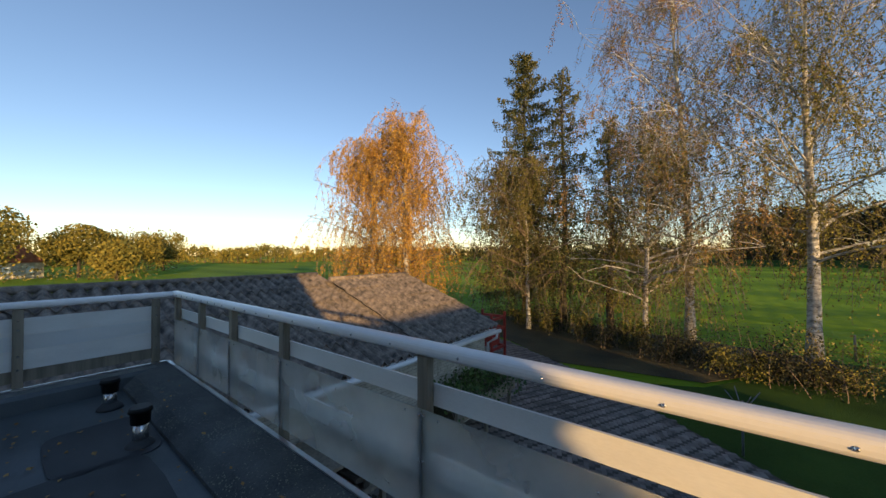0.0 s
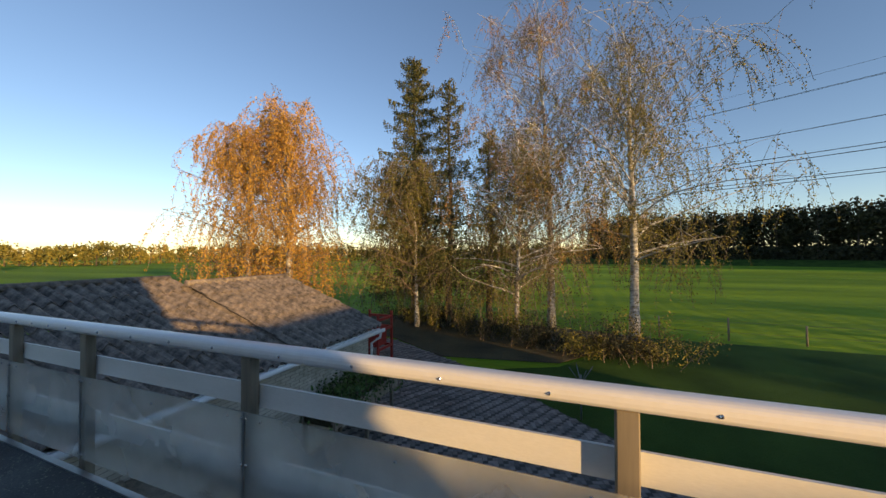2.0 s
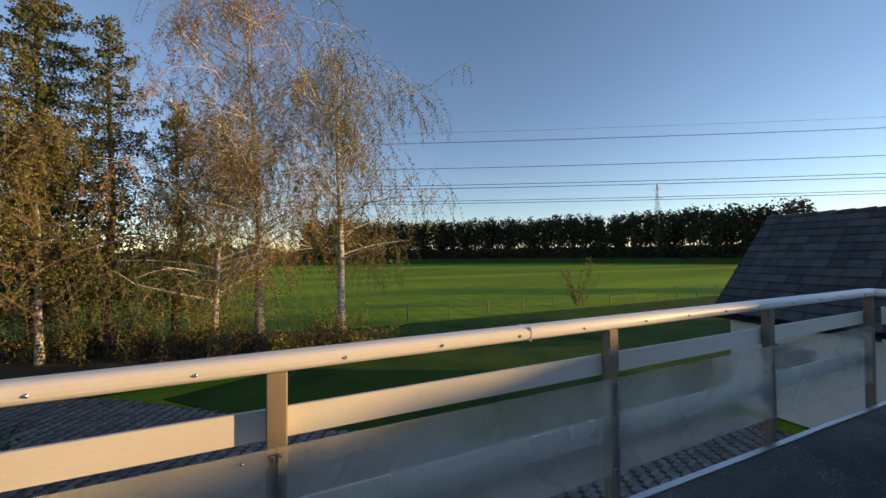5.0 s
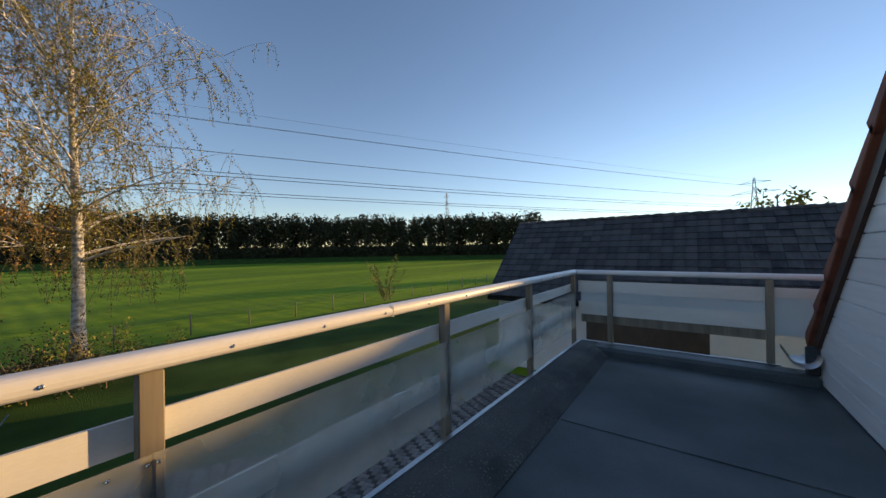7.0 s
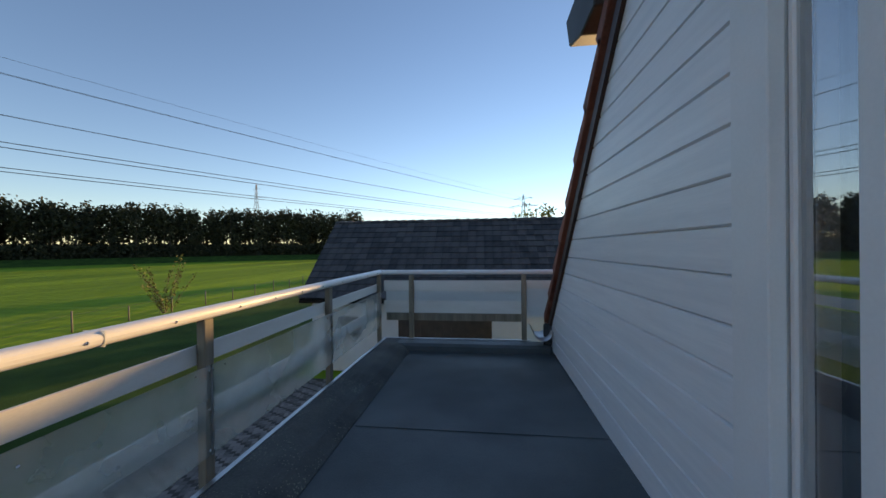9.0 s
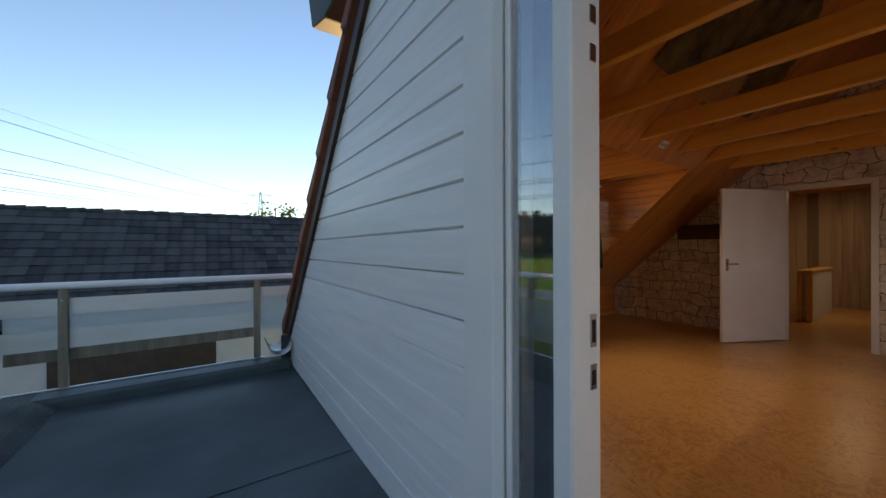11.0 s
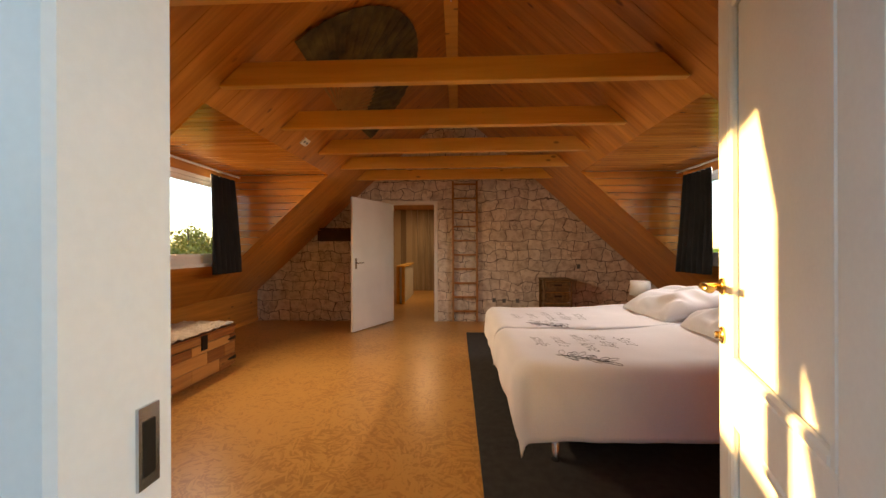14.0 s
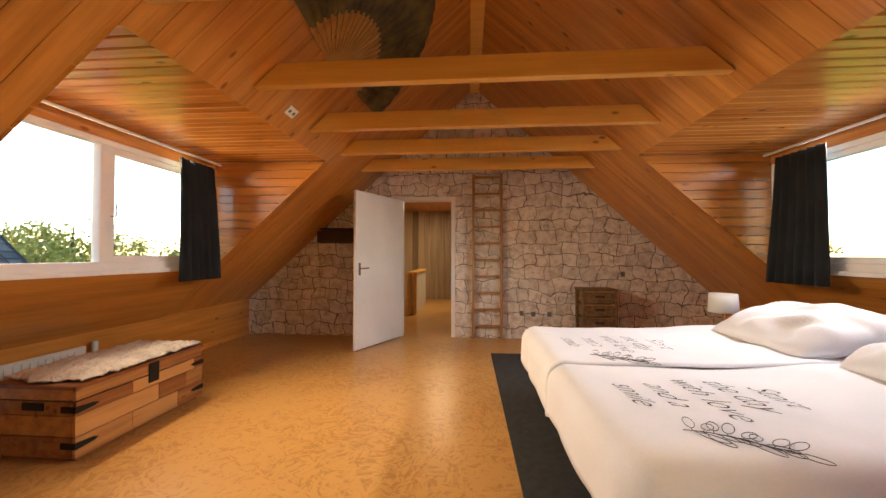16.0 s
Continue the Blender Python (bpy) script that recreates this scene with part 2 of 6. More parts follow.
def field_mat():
    """Young crop: painted light and shadow bands, drill rows and soft swells in the soil."""
    # two greens in stretched noise imitate long tree-shadow streaks across the crop
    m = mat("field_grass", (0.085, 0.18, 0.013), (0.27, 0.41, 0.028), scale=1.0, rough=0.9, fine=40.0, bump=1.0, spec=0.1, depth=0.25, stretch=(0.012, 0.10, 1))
    nt = m.node_tree
    N, L = nt.nodes, nt.links
    p = N["Principled BSDF"]
    fine = p.inputs["Normal"].links[0].from_socket
    tc = N.new("ShaderNodeTexCoord")
    mp = N.new("ShaderNodeMapping")
    mp.inputs["Scale"].default_value = (0.035, 0.22, 1)
    L.new(tc.outputs["Object"], mp.inputs[0])
    n = N.new("ShaderNodeTexNoise")
    n.inputs["Scale"].default_value = 1.0
    n.inputs["Detail"].default_value = 3
    L.new(mp.outputs[0], n.inputs["Vector"])
    swell = N.new("ShaderNodeBump")
    swell.inputs["Strength"].default_value = 1.0
    swell.inputs["Distance"].default_value = 1.5
    L.new(n.outputs["Fac"], swell.inputs["Height"])
    L.new(fine, swell.inputs["Normal"])
    w = N.new("ShaderNodeTexWave")
    w.bands_direction = "X"
    w.inputs["Scale"].default_value = 0.22
    w.inputs["Distortion"].default_value = 4.0
    w.inputs["Detail"].default_value = 3
    w.inputs["Detail Scale"].default_value = 0.6
    L.new(tc.outputs["Object"], w.inputs["Vector"])
    rows = N.new("ShaderNodeBump")
    rows.inputs["Strength"].default_value = 0.3
    rows.inputs["Distance"].default_value = 0.10
    L.new(w.outputs["Fac"], rows.inputs["Height"])
    L.new(swell.outputs[0], rows.inputs["Normal"])
    L.new(rows.outputs[0], p.inputs["Normal"])
    return m


def gritty_felt():
    """Old mineral felt with pale lichen specks and patches."""
    m = mat("gritty_felt", (0.040, 0.046, 0.047), (0.125, 0.135, 0.130), 3.0, 0.8, bump=0.9, fine=70, depth=0.008)
    nt = m.node_tree
    N, L = nt.nodes, nt.links
    p = N["Principled BSDF"]
    old = p.inputs["Base Color"].links[0].from_socket
    tc = N.new("ShaderNodeTexCoord")
    v = N.new("ShaderNodeTexVoronoi")
    v.inputs["Scale"].default_value = 55
    L.new(tc.outputs["Object"], v.inputs["Vector"])
    n = N.new("ShaderNodeTexNoise")
    n.inputs["Scale"].default_value = 5
    n.inputs["Detail"].default_value = 5
    L.new(tc.outputs["Object"], n.inputs["Vector"])
    th = N.new("ShaderNodeMath")
    th.operation = "MULTIPLY_ADD"
    th.inputs[1].default_value = 0.9
    th.inputs[2].default_value = -0.26
    L.new(n.outputs["Fac"], th.inputs[0])
    lt = N.new("ShaderNodeMath")
    lt.operation = "LESS_THAN"
    L.new(v.outputs["Distance"], lt.inputs[0])
    L.new(th.outputs[0], lt.inputs[1])
    mx = N.new("ShaderNodeMixRGB")
    mx.inputs[2].default_value = (0.20, 0.22, 0.17, 1)
    L.new(lt.outputs[0], mx.inputs[0])
    L.new(old, mx.inputs[1])
    L.new(mx.outputs[0], p.inputs["Base Color"])
    return m


M = {}
M["white_paint"] = mat("white_paint", (0.80, 0.80, 0.79), (0.90, 0.90, 0.89), 2.5, 0.45, bump=0.1, fine=90, depth=0.002)
M["siding"] = mat("white_siding", (0.80, 0.81, 0.82), (0.92, 0.92, 0.92), 3.0, 0.36, bump=0.35, stretch=(0.6, 6, 9), fine=18, depth=0.003, rnd=0.15)
M["rail"] = mat("rail_plastic", (0.74, 0.73, 0.71), (0.86, 0.85, 0.83), 1.2, 0.35, bump=0.05, fine=40)
M["band"] = mat("white_band", (0.66, 0.65, 0.60), (0.82, 0.81, 0.77), 1.6, 0.5, bump=0.05, stretch=(1, 1, 4))
M["post"] = wood_mat("weathered_post", (0.13, 0.11, 0.08), (0.30, 0.255, 0.19), 2, rough=0.85, coat=0, island=0.2, knots=False)
M["frost"] = frost_mat()
M["frost_side"] = mat("milky_panel", (0.50, 0.53, 0.54), (0.66, 0.69, 0.70), 2.0, 0.3, bump=0.03)
nt = M["frost_side"].node_tree
through_film = nt.nodes.new("ShaderNodeBsdfTranslucent")
through_film.inputs["Color"].default_value = (0.85, 0.86, 0.84, 1)
film_mix = nt.nodes.new("ShaderNodeMixShader")
film_mix.inputs[0].default_value = 0.5
nt.links.new(nt.nodes["Principled BSDF"].outputs[0], film_mix.inputs[1])
nt.links.new(through_film.outputs[0], film_mix.inputs[2])
nt.links.new(film_mix.outputs[0], nt.nodes["Material Output"].inputs["Surface"])
M["bitumen"] = mat("bitumen", (0.036, 0.048, 0.052), (0.115, 0.136, 0.142), 1.6, 0.5, bump=0.5, fine=120, depth=0.004)
M["gritty_felt"] = gritty_felt()
M["bitumen_patch"] = mat("bitumen_patch", (0.018, 0.020, 0.022), (0.050, 0.054, 0.055), 2.2, 0.6, bump=0.4, fine=130, depth=0.003)
M["alu"] = mat("aluminium", (0.42, 0.43, 0.44), (0.62, 0.63, 0.64), 3, 0.35, 1.0, 0.05)
M["zinc"] = mat("zinc", (0.12, 0.13, 0.14), (0.22, 0.235, 0.25), 3, 0.5, 0.3, 0.1)
M["steel"] = mat("steel", (0.45, 0.45, 0.45), (0.65, 0.65, 0.65), 6, 0.25, 1.0, 0.02)
M["brass"] = mat("brass", (0.62, 0.42, 0.16), (0.78, 0.56, 0.25), 6, 0.25, 1.0, 0.02)
M["red_tile"] = mat("red_tile", (0.16, 0.045, 0.025), (0.36, 0.12, 0.07), 5, 0.7, bump=0.3, rnd=0.3)
M["dark_tile"] = mat("dark_tile", (0.025, 0.027, 0.030), (0.085, 0.085, 0.085), 2.5, 0.6, bump=0.3, stretch=(1, 3, 1), rnd=0.5, island=0)
M["dark_tile_all"] = mat("dark_tile_all", (0.020, 0.022, 0.026), (0.085, 0.085, 0.085), 2.5, 0.6, bump=0.3, stretch=(1, 3, 1), island=0.45)
M["corrugated"] = mat("corrugated", (0.035, 0.032, 0.030), (0.38, 0.31, 0.25), 7.0, 0.9, bump=0.9, fine=34, depth=0.02)
M["cream_brick"] = mat("cream_brick", (0.40, 0.36, 0.28), (0.62, 0.57, 0.48), 4, 0.85, bump=0.4, island=0.3, fine=50)
M["mortar"] = mat("mortar", (0.20, 0.18, 0.15), (0.32, 0.29, 0.25), 8, 0.95, bump=0.3)
M["paver"] = mat("paver", (0.12, 0.108, 0.098), (0.29, 0.26, 0.235), 2.0, 0.9, bump=0.4, island=0.4, fine=40)
M["paver_one"] = mat("paver_one", (0.12, 0.108, 0.098), (0.29, 0.26, 0.235), 2.0, 0.9, bump=0.4, rnd=0.4, fine=40)
M["sand"] = mat("joint_sand", (0.05, 0.045, 0.038), (0.10, 0.09, 0.075), 6, 0.95, bump=0.3)
M["white_wall"] = mat("white_render", (0.62, 0.62, 0.60), (0.78, 0.78, 0.76), 1.2, 0.8, bump=0.2)
M["brown_door"] = mat("brown_door", (0.05, 0.035, 0.025), (0.10, 0.07, 0.05), 3, 0.5, bump=0.1)
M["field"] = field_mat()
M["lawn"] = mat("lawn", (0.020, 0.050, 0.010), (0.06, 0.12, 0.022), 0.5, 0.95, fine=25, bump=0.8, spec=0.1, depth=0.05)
M["verge"] = mat("rough_verge", (0.035, 0.030, 0.014), (0.10, 0.085, 0.035), 0.7, 0.95, fine=12, bump=0.8, depth=0.1)
M["bark_birch"] = mat("birch_bark", (0.07, 0.065, 0.06), (0.80, 0.77, 0.72), 4.0, 0.8, bump=0.5, stretch=(1, 1, 1.8), fine=16)
M["bark_dark"] = mat("dark_bark", (0.035, 0.027, 0.02), (0.12, 0.095, 0.07), 5, 0.95, bump=0.6, stretch=(1, 1, 0.3), fine=20)
M["twig"] = mat("birch_twig", (0.10, 0.075, 0.055), (0.26, 0.20, 0.15), 3, 0.9, bump=0)
M["leaf_gold"] = mat("leaf_gold", (0.36, 0.17, 0.018), (0.62, 0.36, 0.05), 0.6, 0.7, bump=0, island=0.6)
M["leaf_olive"] = mat("leaf_olive", (0.11, 0.105, 0.014), (0.29, 0.24, 0.03), 0.6, 0.7, bump=0, island=0.6)
M["leaf_moss"] = mat("leaf_moss", (0.055, 0.062, 0.011), (0.19, 0.165, 0.024), 0.6, 0.7, bump=0, island=0.6)
M["leaf_rust"] = mat("leaf_rust", (0.21, 0.105, 0.025), (0.40, 0.23, 0.06), 0.6, 0.7, bump=0, island=0.6)
M["needle"] = mat("needle", (0.030, 0.050, 0.014), (0.14, 0.125, 0.028), 0.5, 0.8, bump=0, island=0.6)
M["leaf_dark"] = mat("leaf_dark", (0.020, 0.024, 0.010), (0.055, 0.052, 0.020), 0.2, 0.9, bump=0, island=0.6)
M["leaf_oak"] = mat("leaf_oak", (0.10, 0.10, 0.020), (0.27, 0.22, 0.04), 0.08, 0.9, bump=0, island=0.6)
M["leaf_green"] = mat("leaf_green", (0.03, 0.075, 0.012), (0.10, 0.17, 0.03), 1.5, 0.7, bump=0, island=0.6)
M["leaf_yellow"] = mat("leaf_yellow", (0.16, 0.15, 0.02), (0.32, 0.27, 0.05), 1.5, 0.7, bump=0, island=0.6)
M["red_metal"] = mat("red_metal", (0.30, 0.02, 0.015), (0.45, 0.05, 0.03), 4, 0.5, bump=0.05)
M["wire"] = mat("wire", (0.05, 0.055, 0.06), (0.08, 0.085, 0.09), 1, 0.6, bump=0)
# pine inside
PA, PB = (0.40, 0.135, 0.020), (0.68, 0.28, 0.060)
M["pine_x"] = wood_mat("pine_across", PA, PB, 0)
M["pine_slope"] = wood_mat("pine_on_slope", PA, PB, 0, slope=True, island=0.1)
M["pine_ceiling"] = wood_mat("pine_dormer", PA, PB, 0, rough=0.24, coat=0.5, island=0.3)
M["pine_y"] = wood_mat("pine_along", PA, PB, 1)
M["pine_z"] = wood_mat("pine_upright", PA, PB, 2)
M["beam"] = wood_mat("pine_beam", (0.72, 0.34, 0.060), (0.88, 0.50, 0.12), 0, rough=0.35, island=0.1)
M["ladder"] = wood_mat("ladder_wood", (0.30, 0.13, 0.045), (0.44, 0.22, 0.085), 2, island=0.1, knots=False)
M["chest"] = wood_mat("chest_wood", (0.22, 0.07, 0.022), (0.56, 0.27, 0.09), 1, island=0.0, rnd=0.7)
M["floor"] = flake_floor()
M["paper"] = stone_paper()
M["lead"] = mat("dark_lead", (0.02, 0.023, 0.025), (0.05, 0.055, 0.06), 3, 0.6, 0.0, 0.1)
M["rug"] = mat("rug", (0.016, 0.016, 0.017), (0.034, 0.034, 0.036), 20, 0.95, bump=0.6, fine=220, depth=0.004)
M["linen"] = mat("white_linen", (0.66, 0.66, 0.70), (0.78, 0.78, 0.82), 1.5, 0.85, bump=0.12, fine=120, depth=0.002)
M["divan"] = mat("divan_cloth", (0.46, 0.42, 0.36), (0.58, 0.54, 0.47), 3, 0.9, bump=0.2, fine=200)
M["ink"] = mat("ink", (0.05, 0.05, 0.055), (0.09, 0.09, 0.1), 5, 0.9, bump=0)
M["curtain"] = mat("dark_curtain", (0.006, 0.008, 0.010), (0.016, 0.020, 0.024), 5, 0.9, bump=0.2, fine=150)
M["sheer"] = mat("grey_curtain", (0.16, 0.18, 0.19), (0.28, 0.30, 0.31), 5, 0.9, bump=0.1)
M["leather"] = mat("dark_leather", (0.010, 0.009, 0.008), (0.028, 0.024, 0.022), 5, 0.38, bump=0.3, fine=90, depth=0.003)
M["fur"] = mat("sheepskin", (0.50, 0.42, 0.34), (0.78, 0.71, 0.62), 6, 0.95, bump=1.0, fine=40, depth=0.03)
M["iron"] = mat("black_iron", (0.008, 0.008, 0.008), (0.02, 0.02, 0.02), 6, 0.5, 0.6, 0.1)
M["radiator"] = mat("radiator", (0.66, 0.63, 0.55), (0.78, 0.75, 0.68), 3, 0.4, bump=0.02)
M["plastic"] = mat("cream_plastic", (0.70, 0.67, 0.58), (0.80, 0.77, 0.70), 3, 0.4, bump=0)
M["rattan"] = mat("rattan", (0.11, 0.055, 0.022), (0.30, 0.17, 0.075), 30, 0.6, bump=0.8, fine=120, depth=0.006)
M["shade"] = mat("lamp_shade", (0.70, 0.68, 0.64), (0.80, 0.78, 0.75), 5, 0.8, bump=0.1)
M["brown_box"] = mat("brown_shelf", (0.035, 0.012, 0.006), (0.08, 0.03, 0.014), 5, 0.5, bump=0.1)
M["panel_z"] = wood_mat("striped_panel", (0.22, 0.15, 0.09), (0.46, 0.34, 0.22), 2, rough=0.6, coat=0, island=0.9, knots=False)
M["fan_paper"] = mat("fan_paper", (0.008, 0.010, 0.008), (0.20, 0.15, 0.05), 4.5, 0.7, bump=0.1, fine=14)
M["bamboo"] = mat("bamboo", (0.36, 0.20, 0.06), (0.55, 0.33, 0.12), 8, 0.5, bump=0.1)
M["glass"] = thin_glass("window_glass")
M["side_glass"] = thin_glass("coated_glass", 0.30, 1.6)


# ---------------------------------------------------------------- building helpers
def obj(name, verts, faces, m, parent=None, smooth=False):
    me = bpy.data.meshes.new(name)
    me.from_pydata([tuple(v) for v in verts], [], faces)
    me.materials.append(m)
    me.update()
    if smooth:
        for f in me.polygons:
            f.use_smooth = len(f.vertices) < 5
    ob = new(name, me)
    ob.parent = parent
    return ob


def empty(name, label="", category="", group="", kind="", at=(0, 0, 0)):
    e = new(name)
    e.location = at
    e.empty_display_size = 0.2
    return tagged(e, label, category, group, kind)


BOX = [(0, 3, 2, 1), (4, 5, 6, 7), (0, 1, 5, 4), (1, 2, 6, 5), (2, 3, 7, 6), (3, 0, 4, 7)]


def box_geo(b):
    x0, x1, y0, y1, z0, z1 = b
    return [(x0, y0, z0), (x1, y0, z0), (x1, y1, z0), (x0, y1, z0), (x0, y0, z1), (x1, y0, z1), (x1, y1, z1), (x0, y1, z1)]


def bevel_all(ob, w, seg=1):
    bm = bmesh.new()
    bm.from_mesh(ob.data)
    bmesh.ops.bevel(bm, geom=list(bm.edges), offset=w, segments=seg, affect="EDGES", profile=0.5)
    bm.to_mesh(ob.data)
    bm.free()


def boxes(name, bs, m, parent=None, bevel=0.0):
    v, f = [], []
    for b in bs:
        n = len(v)
        v += box_geo(b)
        f += [tuple(i + n for i in q) for q in BOX]
    ob = obj(name, v, f, m, parent)
    if bevel:
        bevel_all(ob, bevel)
    return ob


def box(name, x0, x1, y0, y1, z0, z1, m, parent=None, bevel=0.0):
    return boxes(name, [(x0, x1, y0, y1, z0, z1)], m, parent, bevel)


def slab(name, pts, offset, m, parent=None, bevel=0.0):
    """A flat polygon given thickness along offset."""
    n = len(pts)
    o = Vector(offset)
    v = [Vector(p) for p in pts] + [Vector(p) + o for p in pts]
    f = [tuple(range(n))[::-1], tuple(range(n, 2 * n))] + [(i, (i + 1) % n, n + (i + 1) % n, n + i) for i in range(n)]
    ob = obj(name, v, f, m, parent)
    bm = bmesh.new()
    bm.from_mesh(ob.data)
    bmesh.ops.recalc_face_normals(bm, faces=bm.faces)
    if bevel:
        bmesh.ops.bevel(bm, geom=list(bm.edges), offset=bevel, segments=1, affect="EDGES")
    bm.to_mesh(ob.data)
    bm.free()
    return ob


def planks(name, o, u, v, wu, lv, pw, th, m, parent=None, gap=0.004, c=0.005):
    """Boards laid side by side along u, each running along v, th thick to the back (u x v)."""
    o, u, v = Vector(o), Vector(u).normalized(), Vector(v).normalized()
    n = u.cross(v)
    k = max(1, round(wu / pw))
    w = wu / k
    V, F = [], []
    for i in range(k):
        a, b = i * w + gap / 2, (i + 1) * w - gap / 2
        prof = [(a, 0.006), (a + c, 0.0), (b - c, 0.0), (b, 0.006), (b, th), (a, th)]
        s = len(V)
        for e in (0, lv):
            V += [o + u * p + n * q + v * e for p, q in prof]
        F += [(s + j, s + (j + 1) % 6, s + 6 + (j + 1) % 6, s + 6 + j) for j in range(6)]
        F += [tuple(s + j for j in range(5, -1, -1)), tuple(s + 6 + j for j in range(6))]
    ob = obj(name, V, F, m, parent)
    bm = bmesh.new()
    bm.from_mesh(ob.data)
    bmesh.ops.recalc_face_normals(bm, faces=bm.faces)
    bm.to_mesh(ob.data)
    bm.free()
    return ob


def tube_geo(pts, radii, n=8):
    V, F = [], []
    pts = [Vector(p) for p in pts]
    for i, p in enumerate(pts):
        d = (pts[min(i + 1, len(pts) - 1)] - pts[max(i - 1, 0)]).normalized()
        a = d.orthogonal().normalized() if abs(d.z) > 0.95 else d.cross(Vector((0, 0, 1))).normalized()
        b = d.cross(a)
        r = radii[i] if isinstance(radii, (list, tuple)) else radii
        V += [p + a * r * math.cos(2 * math.pi * j / n) + b * r * math.sin(2 * math.pi * j / n) for j in range(n)]
    for i in range(len(pts) - 1):
        F += [(i * n + j, i * n + (j + 1) % n, (i + 1) * n + (j + 1) % n, (i + 1) * n + j) for j in range(n)]
    F += [tuple(range(n))[::-1], tuple(range((len(pts) - 1) * n, len(pts) * n))]
    return V, F


def tube(name, pts, r, m, parent=None, n=10, smooth=True):
    V, F = tube_geo(pts, r, n)
    return obj(name, V, F, m, parent, smooth)


def merge(geos):
    V, F = [], []
    for v, f in geos:
        s = len(V)
        V += list(v)
        F += [tuple(i + s for i in q) for q in f]
    return V, F


def blob(name, centre, size, m, parent=None, amp=0.05, seed=0, sub=3, box_power=1.0):
    """A soft cushion-like body: a rounded superellipsoid with small folds."""
    bm = bmesh.new()
    bmesh.ops.create_icosphere(bm, subdivisions=sub, radius=1)
    for v in bm.verts:
        c = v.co.copy()
        q = Vector([math.copysign(abs(a) ** box_power, a) for a in c])
        q *= 1 + amp * noise.noise(c * 2.3 + Vector((seed, 0, 0)))
        v.co = Vector((q.x * size[0], q.y * size[1], q.z * size[2])) + Vector(centre)
    me = bpy.data.meshes.new(name)
    bm.to_mesh(me)
    bm.free()
    me.materials.append(m)
    for f in me.polygons:
        f.use_smooth = True
    ob = new(name, me)
    ob.parent = parent
    return ob


# ---------------------------------------------------------------- terrace and house shell
GZ = -2.75          # the yard
CX, RZ, SL = 0.29, 3.73, 0.9126   # ridge line and inner slope of the attic roof
Y0, Y1 = 0.12, 5.80               # inner faces of the attic's end walls


def roof_z(x):
    return RZ - SL * abs(x - CX)


def terrace_z(x):
    return 0.02 + 0.016 * (x + 3.5)


def kerb_z(x):
    return 0.12 + 0.020 * (x + 3.5)


def strip(name, x0, x1, prof, m, parent=None, zf=kerb_z, n=24):
    """A length of moulding along x whose height follows zf. prof: (y, dz)."""
    V, F = [], []
    k = len(prof)
    for i in range(n + 1):
        x = x0 + (x1 - x0) * i / n
        V += [(x, y, zf(x) + dz + 0.004 * noise.noise(Vector((x * 3, y * 9, 0)))) for y, dz in prof]
    for i in range(n):
        F += [(i * k + j, (i + 1) * k + j, (i + 1) * k + (j + 1) % k, i * k + (j + 1) % k) for j in range(k)]
    F += [tuple(range(k)), tuple(range(n * k, n * k + k))[::-1]]
    ob = obj(name, V, F, m, parent)
    bm = bmesh.new()
    bm.from_mesh(ob.data)
    bmesh.ops.recalc_face_normals(bm, faces=bm.faces)
    bm.to_mesh(ob.data)
    bm.free()
    return ob


terrace = empty("terrace_roof", "flat terrace roof covered with black bitumen felt", "flat roof", kind="structure")
slab("deck", [(-3.5, -2.0, terrace_z(-3.5)), (5.5, -2.0, terrace_z(5.5)), (5.5, 0.0, terrace_z(5.5)), (-3.5, 0.0, terrace_z(-3.5))], (0, 0, -0.25), M["bitumen"], terrace)
strip("kerb", -3.6, 5.5, [(-1.72, -0.10), (-1.80, -0.03), (-1.90, 0.0), (-2.09, 0.0), (-2.09, -0.36), (-1.72, -0.36)], M["gritty_felt"], terrace)
strip("metal_trim", -3.6, 5.5, [(-2.075, -0.004), (-2.075, 0.008), (-2.105, 0.008), (-2.105, -0.09), (-2.092, -0.09), (-2.092, -0.004)], M["alu"], terrace)
for nm, xa, xb, zz in (("end_kerb", -3.6, -3.36, 0.115), ("end_kerb", 5.3, 5.5, 0.30)):
    box(nm, xa, xb, -2.0, -0.02 if xa < 0 else 2.2, zz - 0.4, zz, M["bitumen"], terrace, 0.03)
box("metal_trim", -3.62, -3.59, -2.08, -0.25, 0.04, 0.126, M["alu"], terrace)
box("metal_trim", 5.49, 5.52, -2.08, 2.2, 0.22, 0.31, M["alu"], terrace)
# lap joints of the felt
for i, (x, w) in enumerate(((-2.5, 1.0), (-1.2, 1.0), (3.1, 0.9))):
    slab("felt_lap", [(x, -1.7, terrace_z(x) + 0.001), (x + w, -1.7, terrace_z(x + w) + 0.001), (x + w, -0.03, terrace_z(x + w) + 0.001), (x, -0.03, terrace_z(x) + 0.001)], (0, 0, 0.005), M["bitumen"], terrace)
for cx, cy, sx, sy in ((3.55, -1.25, 0.42, 0.36), (4.25, -1.45, 0.36, 0.26), (4.9, -0.4, 0.3, 0.5)):
    pts = []
    for i in range(16):
        a = 2 * math.pi * i / 16
        px = cx + sx * math.copysign(abs(math.cos(a)) ** 0.4, math.cos(a))
        py = cy + sy * math.copysign(abs(math.sin(a)) ** 0.4, math.sin(a))
        pts.append((px, py, terrace_z(px) + 0.007))
    slab("felt_patch", pts, (0, 0, 0.005), M["bitumen_patch"], terrace)
# roof body over the ground floor under the terrace
box("wall_annex", -3.5, 5.4, -1.95, 0.0, GZ, -0.27, M["white_wall"])
